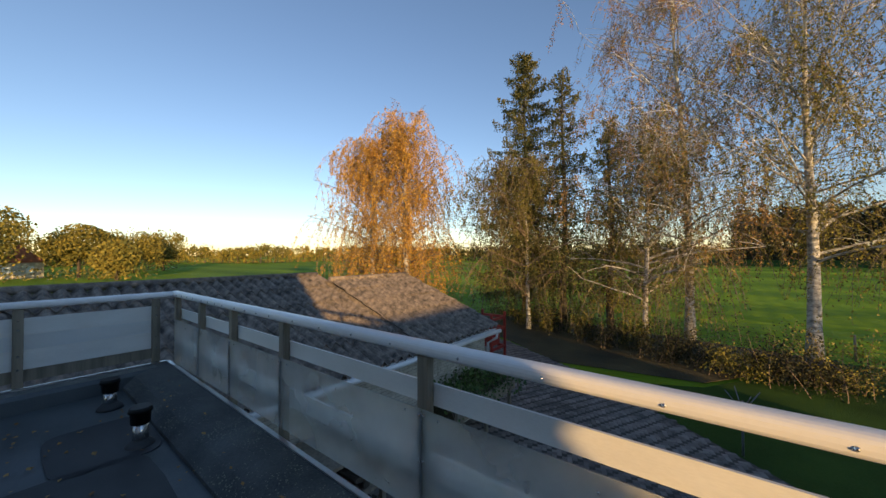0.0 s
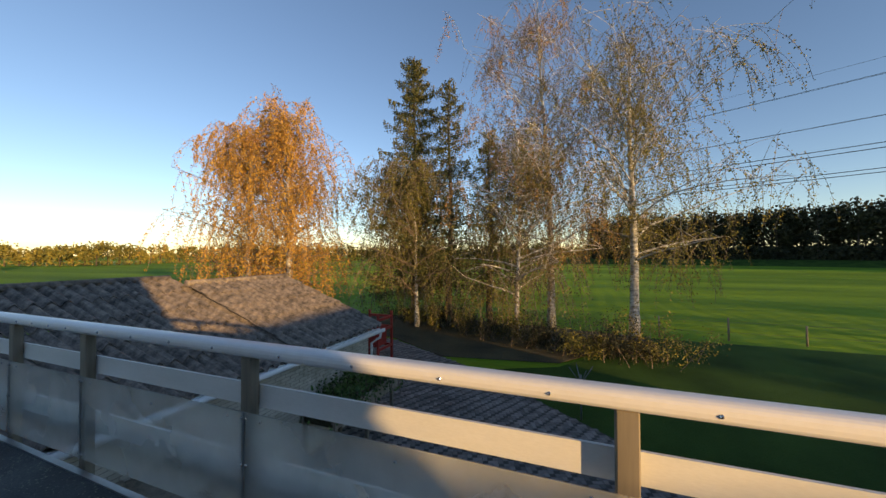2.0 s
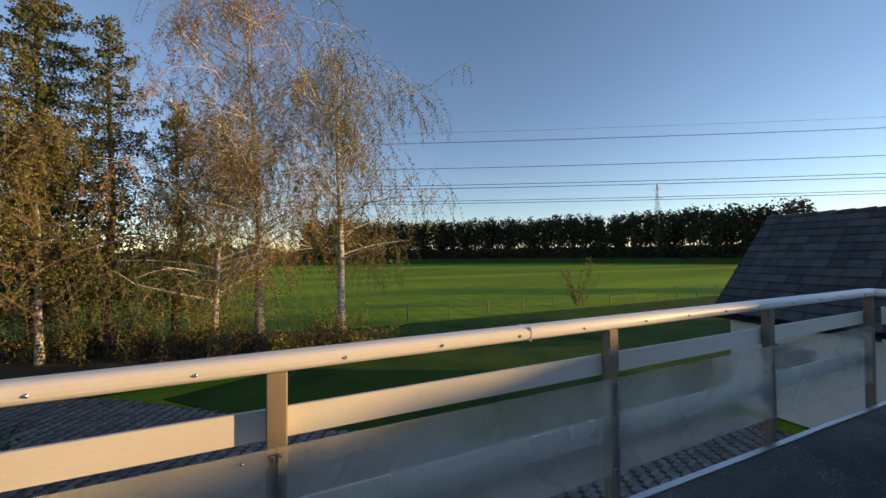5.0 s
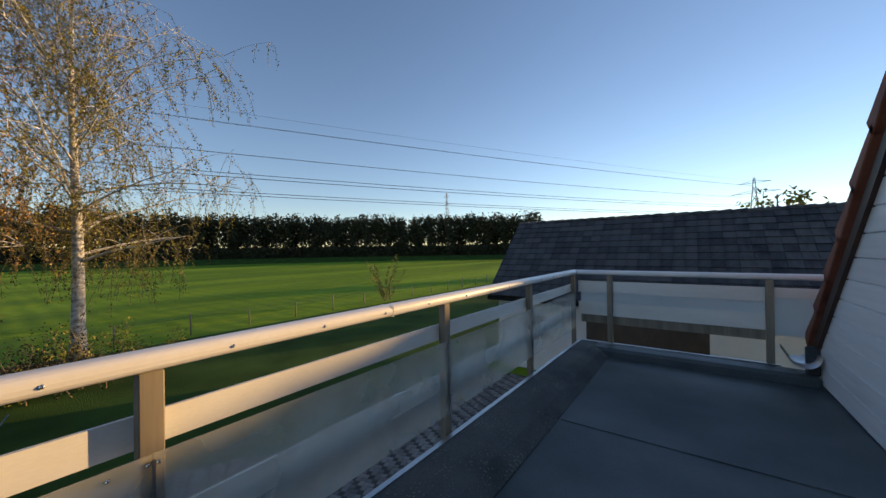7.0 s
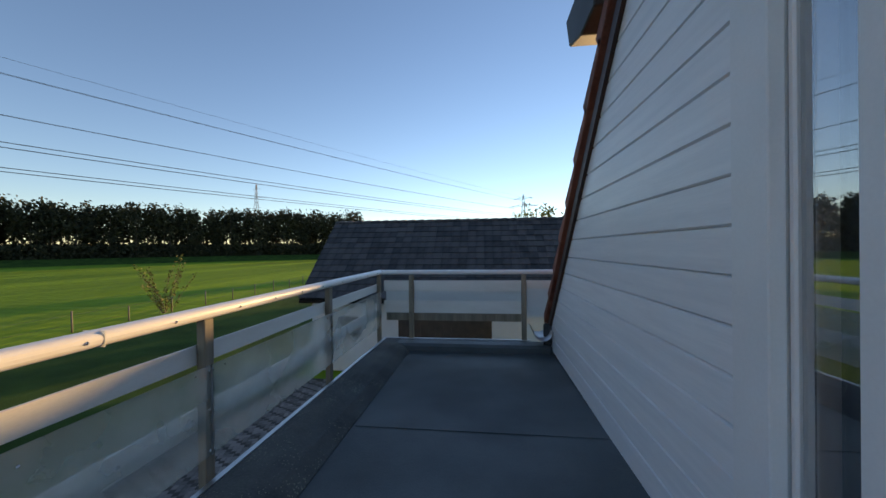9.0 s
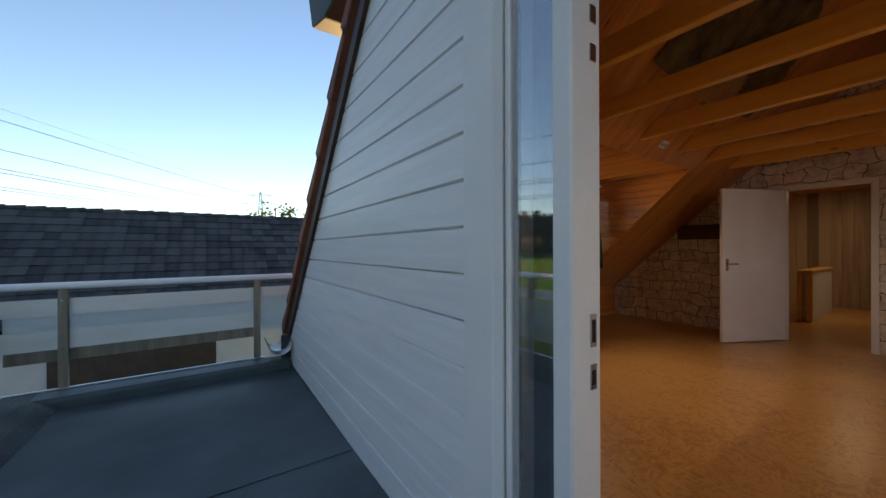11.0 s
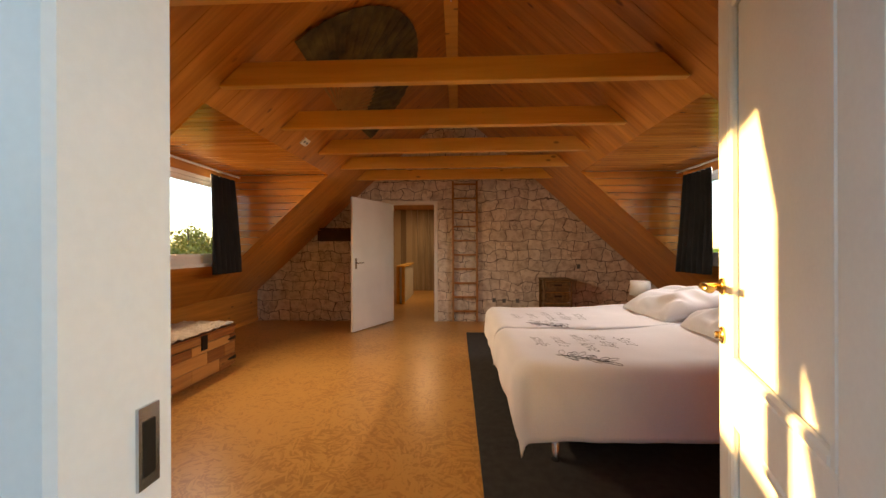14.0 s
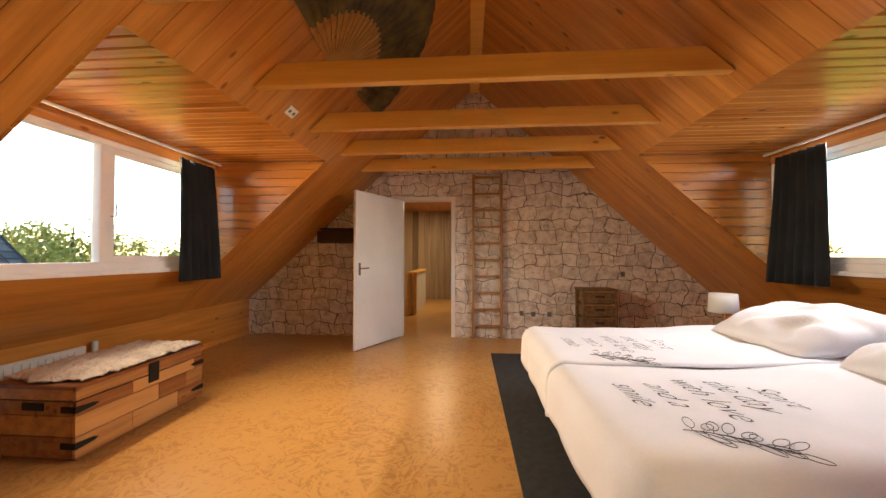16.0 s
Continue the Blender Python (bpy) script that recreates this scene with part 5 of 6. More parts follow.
for y in (cy0, cy1):
    s = 1 if y == cy0 else -1
    for z in (0.10, 0.31):
        slab("corner_strap", [(cx1 + 0.001, y, z + 0.02), (cx1 + 0.001, y + s * 0.10, z + 0.012), (cx1 + 0.001, y + s * 0.13, z), (cx1 + 0.001, y + s * 0.10, z - 0.012), (cx1 + 0.001, y, z - 0.02)], (0.005, 0, 0), M["iron"], e)
        box("corner_strap", cx1 - 0.09, cx1 + 0.006, min(y, y - s * 0.005), max(y, y - s * 0.005), z - 0.018, z + 0.018, M["iron"], e)
box("hasp", cx1 + 0.001, cx1 + 0.012, 2.93, 3.01, 0.30, 0.44, M["iron"], e, 0.003)
box("end_grip", cx0 + 0.20, cx0 + 0.34, cy0 - 0.008, cy0, 0.30, 0.345, M["iron"], e, 0.003)
bm = bmesh.new()
bmesh.ops.create_grid(bm, x_segments=60, y_segments=90, size=0.5)
for v in bm.verts:
    x, y = v.co.x * 2, v.co.y * 2
    r = 1 - 0.13 * noise.noise(Vector((math.atan2(y, x) * 1.6, 3.1, 0)))
    qx = (cx0 + cx1) / 2 + x * 0.265 * r
    qy = 2.95 + y * 0.46 * r
    edge = max(abs(x), abs(y))
    h = 0.035 * (1 - edge ** 6) + 0.018 * noise.noise(Vector((x * 6, y * 9, 1))) + 0.010 * noise.noise(Vector((x * 20, y * 30, 4)))
    v.co = Vector((qx, qy, 0.458 + max(0.0, h + 0.012)))
me = bpy.data.meshes.new("sheepskin")
bm.to_mesh(me)
bm.free()
me.materials.append(M["fur"])
for f in me.polygons:
    f.use_smooth = True
ob = new("sheepskin", me)
ob.modifiers.new("thick", "SOLIDIFY").thickness = 0.008
tagged(ob, "cream sheepskin lying on the chest lid", "sheepskin")

# radiators under the west window
for ya, yb in ((1.55, 2.52), (2.60, 3.42)):
    e = empty("radiator", "low cream panel radiator on the knee wall", "radiator", "radiators")
    box("panel", XL + 0.045, XL + 0.075, ya, yb, 0.10, 0.42, M["radiator"], e, 0.008)
    n = int((yb - ya) / 0.05)
    boxes("ribs", [(XL + 0.074, XL + 0.082, ya + 0.02 + i * 0.05, ya + 0.045 + i * 0.05, 0.13, 0.39) for i in range(n - 1)], M["radiator"], e)
    box("bracket", XL, XL + 0.045, ya + 0.1, ya + 0.14, 0.15, 0.36, M["iron"], e)
    box("bracket", XL, XL + 0.045, yb - 0.14, yb - 0.1, 0.15, 0.36, M["iron"], e)
e = empty("valve_knob", "cream radiator valve knob", "valve")
tube("knob", [(XL + 0.06, 3.50, 0.30), (XL + 0.06, 3.50, 0.44)], 0.022, M["plastic"], e, 12)
tube("pipe", [(XL + 0.06, 3.50, 0.0), (XL + 0.06, 3.50, 0.30)], 0.009, M["steel"], e, 8)

# leather tub chair
e = empty("tub_chair", "dark brown leather tub armchair by the front wall", "armchair")
ccx, ccy = -1.88, 1.42
V, F = [], []
n = 28
for i in range(n + 1):
    a = math.radians(60 + 240 * i / n)
    for r, z in ((0.30, 0.36), (0.30, 0.62), (0.325, 0.665), (0.375, 0.665), (0.405, 0.62), (0.385, 0.10), (0.33, 0.10)):
        zz = z + (0.10 * (1 - abs(i / n - 0.5) * 2) ** 1.2 if z > 0.5 else 0)
        V.append((ccx + r * math.cos(a), ccy + r * math.sin(a), zz))
for i in range(n):
    F += [(i * 7 + j, i * 7 + (j + 1) % 7, (i + 1) * 7 + (j + 1) % 7, (i + 1) * 7 + j) for j in range(7)]
F += [tuple(range(7)), tuple(range(n * 7, n * 7 + 7))[::-1]]
sh = obj("shell", V, F, M["leather"], e, True)
tube("seat", [(ccx + 0.03, ccy, 0.10), (ccx + 0.03, ccy, 0.36), (ccx + 0.03, ccy, 0.43), (ccx + 0.03, ccy, 0.45)], [0.31, 0.325, 0.31, 0.24], M["leather"], e, 28)
for a in (45, 135, 225, 315):
    x, y = ccx + 0.27 * math.cos(radians(a)), ccy + 0.27 * math.sin(radians(a))
    tube("leg", [(x, y, 0.0), (x, y, 0.11)], [0.018, 0.026], M["iron"], e, 8)

# ---- big folding fan on the west slope
e = empty("wall_fan", "large dark painted folding fan with bamboo ribs on the slope", "wall fan")
up = Vector((1, 0, SL)).normalized()
nrm = Vector((SL, 0, -1)).normalized()
piv = Vector((-0.86, 3.2, roof_z(-0.86))) + nrm * 0.02
V, F = [], []
seg, r0, r1 = 48, 0.45, 1.07
for i in range(seg + 1):
    a = math.radians(4 + 172 * i / seg)
    d = Vector((0, 1, 0)) * math.cos(a) + up * math.sin(a)
    h = 0.012 if i % 2 else 0.0
    V += [piv + d * r0 + nrm * h, piv + d * r1 + nrm * h, piv + d * r1 + nrm * (h + 0.004), piv + d * r0 + nrm * (h + 0.004)]
for i in range(seg):
    F += [(i * 4 + j, i * 4 + (j + 1) % 4, i * 4 + 4 + (j + 1) % 4, i * 4 + 4 + j) for j in range(4)]
obj("fan_leaf", V, F, M["fan_paper"], e)
geos = []
for i in range(25):
    a = math.radians(4 + 172 * i / 24)
    d = Vector((0, 1, 0)) * math.cos(a) + up * math.sin(a)
    t = d.cross(nrm) * 0.011
    V2 = [piv + d * 0.02 - t * 0.5 + nrm * 0.006, piv + d * 0.02 + t * 0.5 + nrm * 0.006, piv + d * 0.47 + t + nrm * 0.006, piv + d * 0.47 - t + nrm * 0.006]
    V2 = V2 + [v + nrm * 0.008 for v in V2]
    geos.append((V2, BOX))
V, F = merge(geos)
obj("ribs", V, F, M["bamboo"], e)
tube("pin", [piv, piv + nrm * 0.03], 0.02, M["brass"], e, 10)
# double socket on the slope, and a hook at the ridge
e = empty("slope_socket", "white double socket on the pine slope", "socket")
c = Vector((-1.21, 3.24, roof_z(-1.21)))
a, b = Vector((0, 0.06, 0)), up * 0.04
slab("plate", [c - a - b, c + a - b, c + a + b, c - a + b], nrm * 0.014, M["plastic"], e, 0.002)
for q in (-0.028, 0.028):
    cc = c + Vector((0, q, 0)) + nrm * 0.0145
    tube("outlet", [cc, cc + nrm * 0.002], 0.016, M["zinc"], e, 10)
e = empty("ceiling_hook", "bare lamp wire hanging from the ridge board", "lamp wire")
tube("cord", [(CX, 2.75, RZ - 0.075), (CX + 0.01, 2.75, RZ - 0.2), (CX - 0.015, 2.76, RZ - 0.26), (CX + 0.01, 2.75, RZ - 0.33)], 0.006, M["white_paint"], e, 6)
tube("rose", [(CX, 2.75, RZ - 0.075), (CX, 2.75, RZ - 0.105)], [0.045, 0.03], M["white_paint"], e, 14)


# ---------------------------------------------------------------- grounds
def sheet(nm, pts, z, m, label, cat):
    ob = slab(nm, [(x, y, z - 0.02) for x, y in pts], (0, 0, 0.02), m)
    return tagged(ob, label, cat, kind="structure")


def ground():
    n = 48
    V = [(0, 0, GZ - 0.05)]
    radii = (15, 40, 80, 140, 220, 500, 1200, 3000)
    for r in radii:
        for i in range(n):
            a = 2 * math.pi * i / n
            V.append((r * math.cos(a), r * math.sin(a), GZ - 0.05))
    F = [(0, 1 + i, 1 + (i + 1) % n) for i in range(n)]
    for k in range(len(radii) - 1):
        F += [(1 + k * n + i, 1 + k * n + n + i, 1 + k * n + n + (i + 1) % n, 1 + k * n + (i + 1) % n) for i in range(n)]
    return tagged(obj("ground", V, F, M["field"]), "bright green winter crop field reaching the horizon", "field", kind="structure")


ground()
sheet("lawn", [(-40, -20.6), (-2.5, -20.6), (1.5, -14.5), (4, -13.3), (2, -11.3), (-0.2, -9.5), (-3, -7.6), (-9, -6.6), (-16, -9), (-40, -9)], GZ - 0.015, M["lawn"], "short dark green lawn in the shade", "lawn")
sheet("verge", [(-2.5, -20.8), (1.5, -15.0), (6.0, -14.3), (9.5, -16.5), (18, -17.5), (19, -21.5), (8, -22.5)], GZ - 0.010, M["verge"], "rough leaf-strewn verge under the trees", "verge")
PAVE = [(-9.5, -6.8), (-3, -7.6), (-0.2, -9.5), (2, -11.3), (4.6, -13.4), (9, -16.0), (18, -17.0), (18, -9.6), (6.1, -9.6), (6.1, -1.0), (-9.5, -1.0)]
sheet("pavement", PAVE, GZ + 0.0, M["sand"], "sandy bed of the paved yard", "pavement")


def inside(x, y, poly):
    c = False
    for i in range(len(poly)):
        (xa, ya), (xb, yb) = poly[i], poly[i - 1]
        if (ya > y) != (yb > y) and x < (xb - xa) * (y - ya) / (yb - ya) + xa:
            c = not c
    return c


def paver_geo(x, y, z, c, s, dx, dy, h):
    """A brick paver with a small chamfer."""
    V = []
    for zz, k in ((-0.05, 1.0), (h - 0.006, 1.0), (h, 0.93)):
        for a, b in ((-1, -1), (1, -1), (1, 1), (-1, 1)):
            px, py = a * dx * k, b * dy * (k if k == 1 else 0.86)
            V.append((x + px * c - py * s, y + px * s + py * c, z + zz))
    F = [(j, (j + 1) % 4, 4 + (j + 1) % 4, 4 + j) for j in range(4)] + [(4 + j, 4 + (j + 1) % 4, 8 + (j + 1) % 4, 8 + j) for j in range(4)] + [(8, 9, 10, 11)]
    return V, F


# herringbone yard
pavement = bpy.data.objects["pavement"]
geos, near = [], []
c45, s45 = math.cos(0.35), math.sin(0.35)
L_, W_ = 0.20, 0.10
for i in range(-130, 190):
    for j in range(-110, 110):
        for k in range(2):
            # herringbone lattice
            u = i * W_ + j * L_ * 1.0
            v = i * W_ - j * L_ * 1.0
            if k == 0:
                cu, cv, rot = u + L_ / 2, v + W_ / 2, 0
            else:
                cu, cv, rot = u + L_ + W_ / 2 - W_, v + W_ + L_ / 2, 1
            x = cu * c45 - cv * s45 + 2.0
            y = cu * s45 + cv * c45 - 8.0
            if not (-9.4 < x < 14 and -16.5 < y < -2.0) or not inside(x, y, PAVE):
                continue
            c, s = (c45, s45) if rot == 0 else (-s45, c45)
            if -2.6 < x < 0.4 and -6.0 < y < -4.1 and len(near) < 300:
                near.append((x, y, math.atan2(s, c)))
            else:
                geos.append(paver_geo(x, y, GZ, c, s, L_ / 2 - 0.004, W_ / 2 - 0.004, 0.012 + random.uniform(-0.004, 0.004)))
V, F = paver_geo(0, 0, 0, 1, 0, L_ / 2 - 0.004, W_ / 2 - 0.004, 0.012)
paver_mesh = bpy.data.meshes.new("paver")
paver_mesh.from_pydata(V, [], F)
paver_mesh.materials.append(M["paver_one"])
for x, y, a in near:
    p = new("paver", paver_mesh)
    p.parent = pavement
    p.location, p.rotation_euler = (x, y, GZ + random.uniform(-0.004, 0.004)), (0, 0, a)
V, F = merge(geos)
tagged(obj("pavers", V, F, M["paver"], pavement), kind="stuff")


# ---- corrugated sheds
def corr_slope(nm, xe, ze, xr, zr, ya, yb, parent, pitch=0.21):
    """Corrugated sheets running from ridge to eave, in lapped courses."""
    n = int((yb - ya) / pitch * 6)
    geos = []
    courses = 5
    for c in range(courses):
        t0, t1 = c / courses, (c + 1.06) / courses
        V, F = [], []
        for i in range(n + 1):
            y = ya + (yb - ya) * i / n
            w = 0.05 * math.cos(2 * math.pi * (y - ya) / pitch)
            for t, up_ in ((t0, 0.035), (t1, 0.0)):
                t = min(t, 1.0)
                V.append((xe + (xr - xe) * t, y, ze + (zr - ze) * t + w + up_ * (1 if c else 0.3) + 0.012 * noise.noise(Vector((y * 0.8, t * 4, c)))))
        for i in range(n):
            F.append((i * 2, i * 2 + 2, i * 2 + 3, i * 2 + 1))
        geos.append((V, F))
    V, F = merge(geos)
    ob = obj(nm, V, F, M["corrugated"], parent)
    md = ob.modifiers.new("thick", "SOLIDIFY")
    md.thickness = 0.012
    return ob


def brick_wall(nm, parent, x, ya, yb, z0, z1, axis="y", face=-1):
    """Slim bricks proud of a mortar bed; face: which way the bricks look."""
    bs = []
    h, l = 0.068, 0.235
    k = 0
    z = z0
    while z < z1 - 0.02:
        a = ya - (l / 2 if k % 2 else 0)
        while a < yb:
            p, q = max(a, ya), min(a + l - 0.012, yb)
            if q - p > 0.03:
                d = random.uniform(0.006, 0.010)
                if axis == "y":
                    bs.append((min(x, x + face * d), max(x, x + face * d), p, q, z, min(z + h - 0.012, z1)))
                else:
                    bs.append((p, q, min(x, x + face * d), max(x, x + face * d), z, min(z + h - 0.012, z1)))
            a += l
        z += h
        k += 1
    ob = boxes(nm, bs, M["cream_brick"], parent)
    ob["kind"] = "stuff"


gar = empty("garage", "low cream brick shed with mossy corrugated roof", "shed")
EX, EZ = 5.75, -0.55
box("wall", 6.03, 12.3, -9.05, -6.45, GZ, -0.62, M["mortar"], gar)
box("wall", 6.03, 13.8, -6.45, 3.0, GZ, -0.66, M["mortar"], gar)
brick_wall("bricks", gar, 6.03, -9.05, -2.6, GZ, -0.63)
brick_wall("bricks", gar, -9.05, 6.03, 9.0, GZ, -0.63, "x")
corr_slope("roof", EX, EZ, 9.15, 0.68, -9.3, -6.4, gar)
corr_slope("roof", 12.5, EZ, 9.15, 0.68, -9.3, -6.4, gar)
corr_slope("roof", EX, EZ - 0.04, 9.9, 0.78, -6.5, 3.2, gar)
corr_slope("roof", 14.2, EZ - 0.1, 9.9, 0.78, -6.5, 3.2, gar)
slab("gable", [(6.03, -9.05, -0.65), (12.3, -9.05, -0.65), (9.15, -9.05, 0.60)], (0, 0.1, 0), M["cream_brick"], gar)
slab("gable", [(6.03, -6.44, -0.65), (13.8, -6.44, -0.65), (9.9, -6.44, 0.69)], (0, 0.1, 0), M["cream_brick"], gar)
box("fascia", 5.80, 5.83, -9.28, -2.5, -0.76, -0.62, M["white_paint"], gar, 0.004)
box("soffit", 5.83, 6.03, -9.25, -2.5, -0.70, -0.66, M["white_paint"], gar)
tube("ridge_cap", [(9.15, -9.3, 0.72), (9.15, -6.4, 0.72)], 0.07, M["corrugated"], gar, 8)
tube("ridge_cap", [(9.9, -6.5, 0.82), (9.9, 3.2, 0.82)], 0.07, M["corrugated"], gar, 8)
tube("gutter", [(5.72, -9.35, -0.68), (5.72, -2.5, -0.66)], 0.05, M["white_paint"], gar, 10)
tube("downpipe", [(5.72, -9.2, -0.72), (5.75, -9.2, -0.85), (5.96, -9.12, -1.0), (5.97, -9.12, GZ)], 0.035, M["white_paint"], gar, 10)

# planter with ivy beside the shed
e = empty("planter", "raised grey timber planter beside the shed wall", "planter")
box("trough", 5.15, 5.22, -9.0, -6.6, -2.0, -1.72, M["post"], e, 0.006)
box("trough", 5.95, 6.01, -9.0, -6.6, -2.0, -1.72, M["post"], e, 0.006)
box("soil", 5.22, 5.95, -8.95, -6.65, -2.0, -1.78, M["verge"], e)
box("end_board", 5.15, 6.01, -9.06, -9.0, -2.0, -1.72, M["post"], e, 0.006)
for x in (5.18, 5.9):
    for y in (-8.9, -7.8, -6.7):
        box("leg", x, x + 0.07, y, y + 0.07, GZ, -2.0, M["post"], e)
# white garden bench or log rack under the canopy
e = empty("log_rack", "low timber rack with cut logs beside the shed", "log rack")
for y in (-4.6, -3.6, -2.9):
    box("upright", 5.0, 5.08, y, y + 0.08, GZ, -1.3, M["post"], e, 0.004)
    box("upright", 5.8, 5.88, y, y + 0.08, GZ, -1.3, M["post"], e, 0.004)
for z in (-2.5, -1.95, -1.4):
    box("shelf", 4.95, 5.9, -4.65, -2.75, z, z + 0.05, M["post"], e, 0.004)
geos = []
for i in range(60):
    y = random.uniform(-4.5, -2.9)
    z = random.choice((-2.38, -2.24, -1.84, -1.72))
    geos.append(tube_geo([(5.0, y, z), (5.75, y + random.uniform(-0.05, 0.05), z)], random.uniform(0.04, 0.07), 7))
V, F = merge(geos)
tagged(obj("logs", V, F, M["bark_dark"], e), kind="stuff")

# red trailer frame behind the shed
e = empty("farm_trailer", "red steel farm implement frame parked behind the shed", "farm implement")
for x in (7.6, 8.6):
    for y in (-13.2, -12.2):
        box("upright", x, x + 0.08, y, y + 0.08, GZ, -0.85, M["red_metal"], e, 0.005)
for z in (-2.2, -1.5, -1.1):
    box("cross_bar", 7.6, 8.68, -13.2, -13.12, z, z + 0.09, M["red_metal"], e, 0.005)
    box("cross_bar", 7.6, 7.68, -13.12, -12.2, z, z + 0.09, M["red_metal"], e, 0.005)
box("tank", 7.75, 8.5, -13.0, -12.3, -2.1, -1.35, M["red_metal"], e, 0.05)

# ---- barn to the west
barn = empty("barn", "white barn with dark tiled roof", "barn")
BXE, BZE, BXR, BZR, BY0, BY1 = -9.9, -0.30, -12.8, 2.30, -6.8, 9.0
box("wall", -15.6, -10.25, BY0 + 0.25, BY1, GZ, -0.55, M["white_wall"], barn)
slab("gable", [(-15.6, BY0 + 0.26, -0.55), (-10.25, BY0 + 0.26, -0.55), (BXR, BY0 + 0.26, 1.95)], (0, 0.2, 0), M["white_wall"], barn)
box("door", -10.25, -10.21, -3.6, -0.6, GZ, -0.75, M["brown_door"], barn, 0.01)
box("door", -10.25, -10.21, 1.6, 4.6, GZ, -0.75, M["brown_door"], barn, 0.01)
for i in range(12):
    y = -3.6 + 3.0 * i / 12
    box("door_slat", -10.209, -10.200, y + 0.02, y + 0.23, GZ + 0.05, -0.8, M["brown_door"], barn)
box("window_frame", -10.27, -10.20, -5.6, -4.9, -1.6, -0.95, M["iron"], barn)
box("fascia", BXE - 0.02, BXE + 0.02, BY0, BY1, BZE - 0.16, BZE - 0.02, M["iron"], barn)
slab("soffit", [(-10.25, BY0, -0.52), (BXE, BY0, -0.46), (BXE, BY1, -0.46), (-10.25, BY1, -0.52)], (0, 0, 0.02), M["white_paint"], barn)
slab("roof_deck", [(BXE + 0.05, BY0, BZE - 0.08), (BXR, BY0, BZR - 0.06), (-15.9, BY0, BZE - 0.2), (-15.9, BY0, BZE - 0.28), (BXR, BY0, BZR - 0.16), (BXE + 0.05, BY0, BZE - 0.16)], (0, BY1 - BY0, 0), M["iron"], barn)
nrow, tw = 13, 0.30
dirv = Vector((BXR - BXE, 0, BZR - BZE))
Lr = dirv.length
dirv /= Lr
nn = Vector((0.67, 0, 0.74))
ncol = int((BY1 - BY0) / tw)
geos = []
single = None
count = 0
for r in range(nrow):
    for c in range(ncol):
        o = Vector((BXE + 0.06, BY0 + c * tw + (tw / 2 if r % 2 else 0) * 0, BZE)) + dirv * (Lr * r / nrow)
        l = Lr / nrow * 1.12
        up0 = 0.042 + random.uniform(-0.006, 0.008)
        w = tw - 0.006
        P4 = [nn * up0, Vector((0, w, 0)) + nn * (up0 - 0.012), Vector((0, w, 0)) + dirv * l + nn * 0.002, dirv * l + nn * 0.012]
        V = [p - nn * 0.022 for p in P4] + P4
        if c < 23:
            if single is None:
                single = bpy.data.meshes.new("roof_tile")
                single.from_pydata([tuple(v) for v in V], [], BOX)
                single.materials.append(M["dark_tile"])
            t = new("roof_tile", single)
            t.parent = barn
            t.location = o + nn * random.uniform(-0.004, 0.006)
        else:
            geos.append(([v + o for v in V], BOX))
V, F = merge(geos)
tagged(obj("roof_tiles", V, F, M["dark_tile_all"], barn), kind="stuff")
geos = []
for i in range(int((BY1 - BY0) / 0.36)):
    y = BY0 + i * 0.36
    geos.append(tube_geo([(BXR, y, BZR + 0.01), (BXR, y + 0.39, BZR + 0.03)], [0.085, 0.10], 8))
V, F = merge(geos)
tagged(obj("ridge_tiles", V, F, M["dark_tile_all"], barn), kind="stuff")


# ---------------------------------------------------------------- trees
def leaf_quad(V, F, p, s):
    a = Vector((random.uniform(-1, 1), random.uniform(-1, 1), random.uniform(-1, 1))).normalized()
    b = a.orthogonal().normalized()
    b = Matrix.Rotation(random.uniform(0, 6.28), 3, a) @ b
    n = len(V)
    V.extend((p - a * s * 0.5, p + b * s * 0.32, p + a * s * 0.5, p - b * s * 0.32))
    F.append((n, n + 1, n + 2, n + 3))


def curve_pts(p, d, length, n, gravity, wob, rnd):
    pts = [p.copy()]
    d = d.normalized()
    for i in range(n):
        d = (d + Vector((rnd.uniform(-wob, wob), rnd.uniform(-wob, wob), -gravity + rnd.uniform(-wob, wob) * 0.5))).normalized()
        p = p + d * (length / n)
        pts.append(p.copy())
    return pts


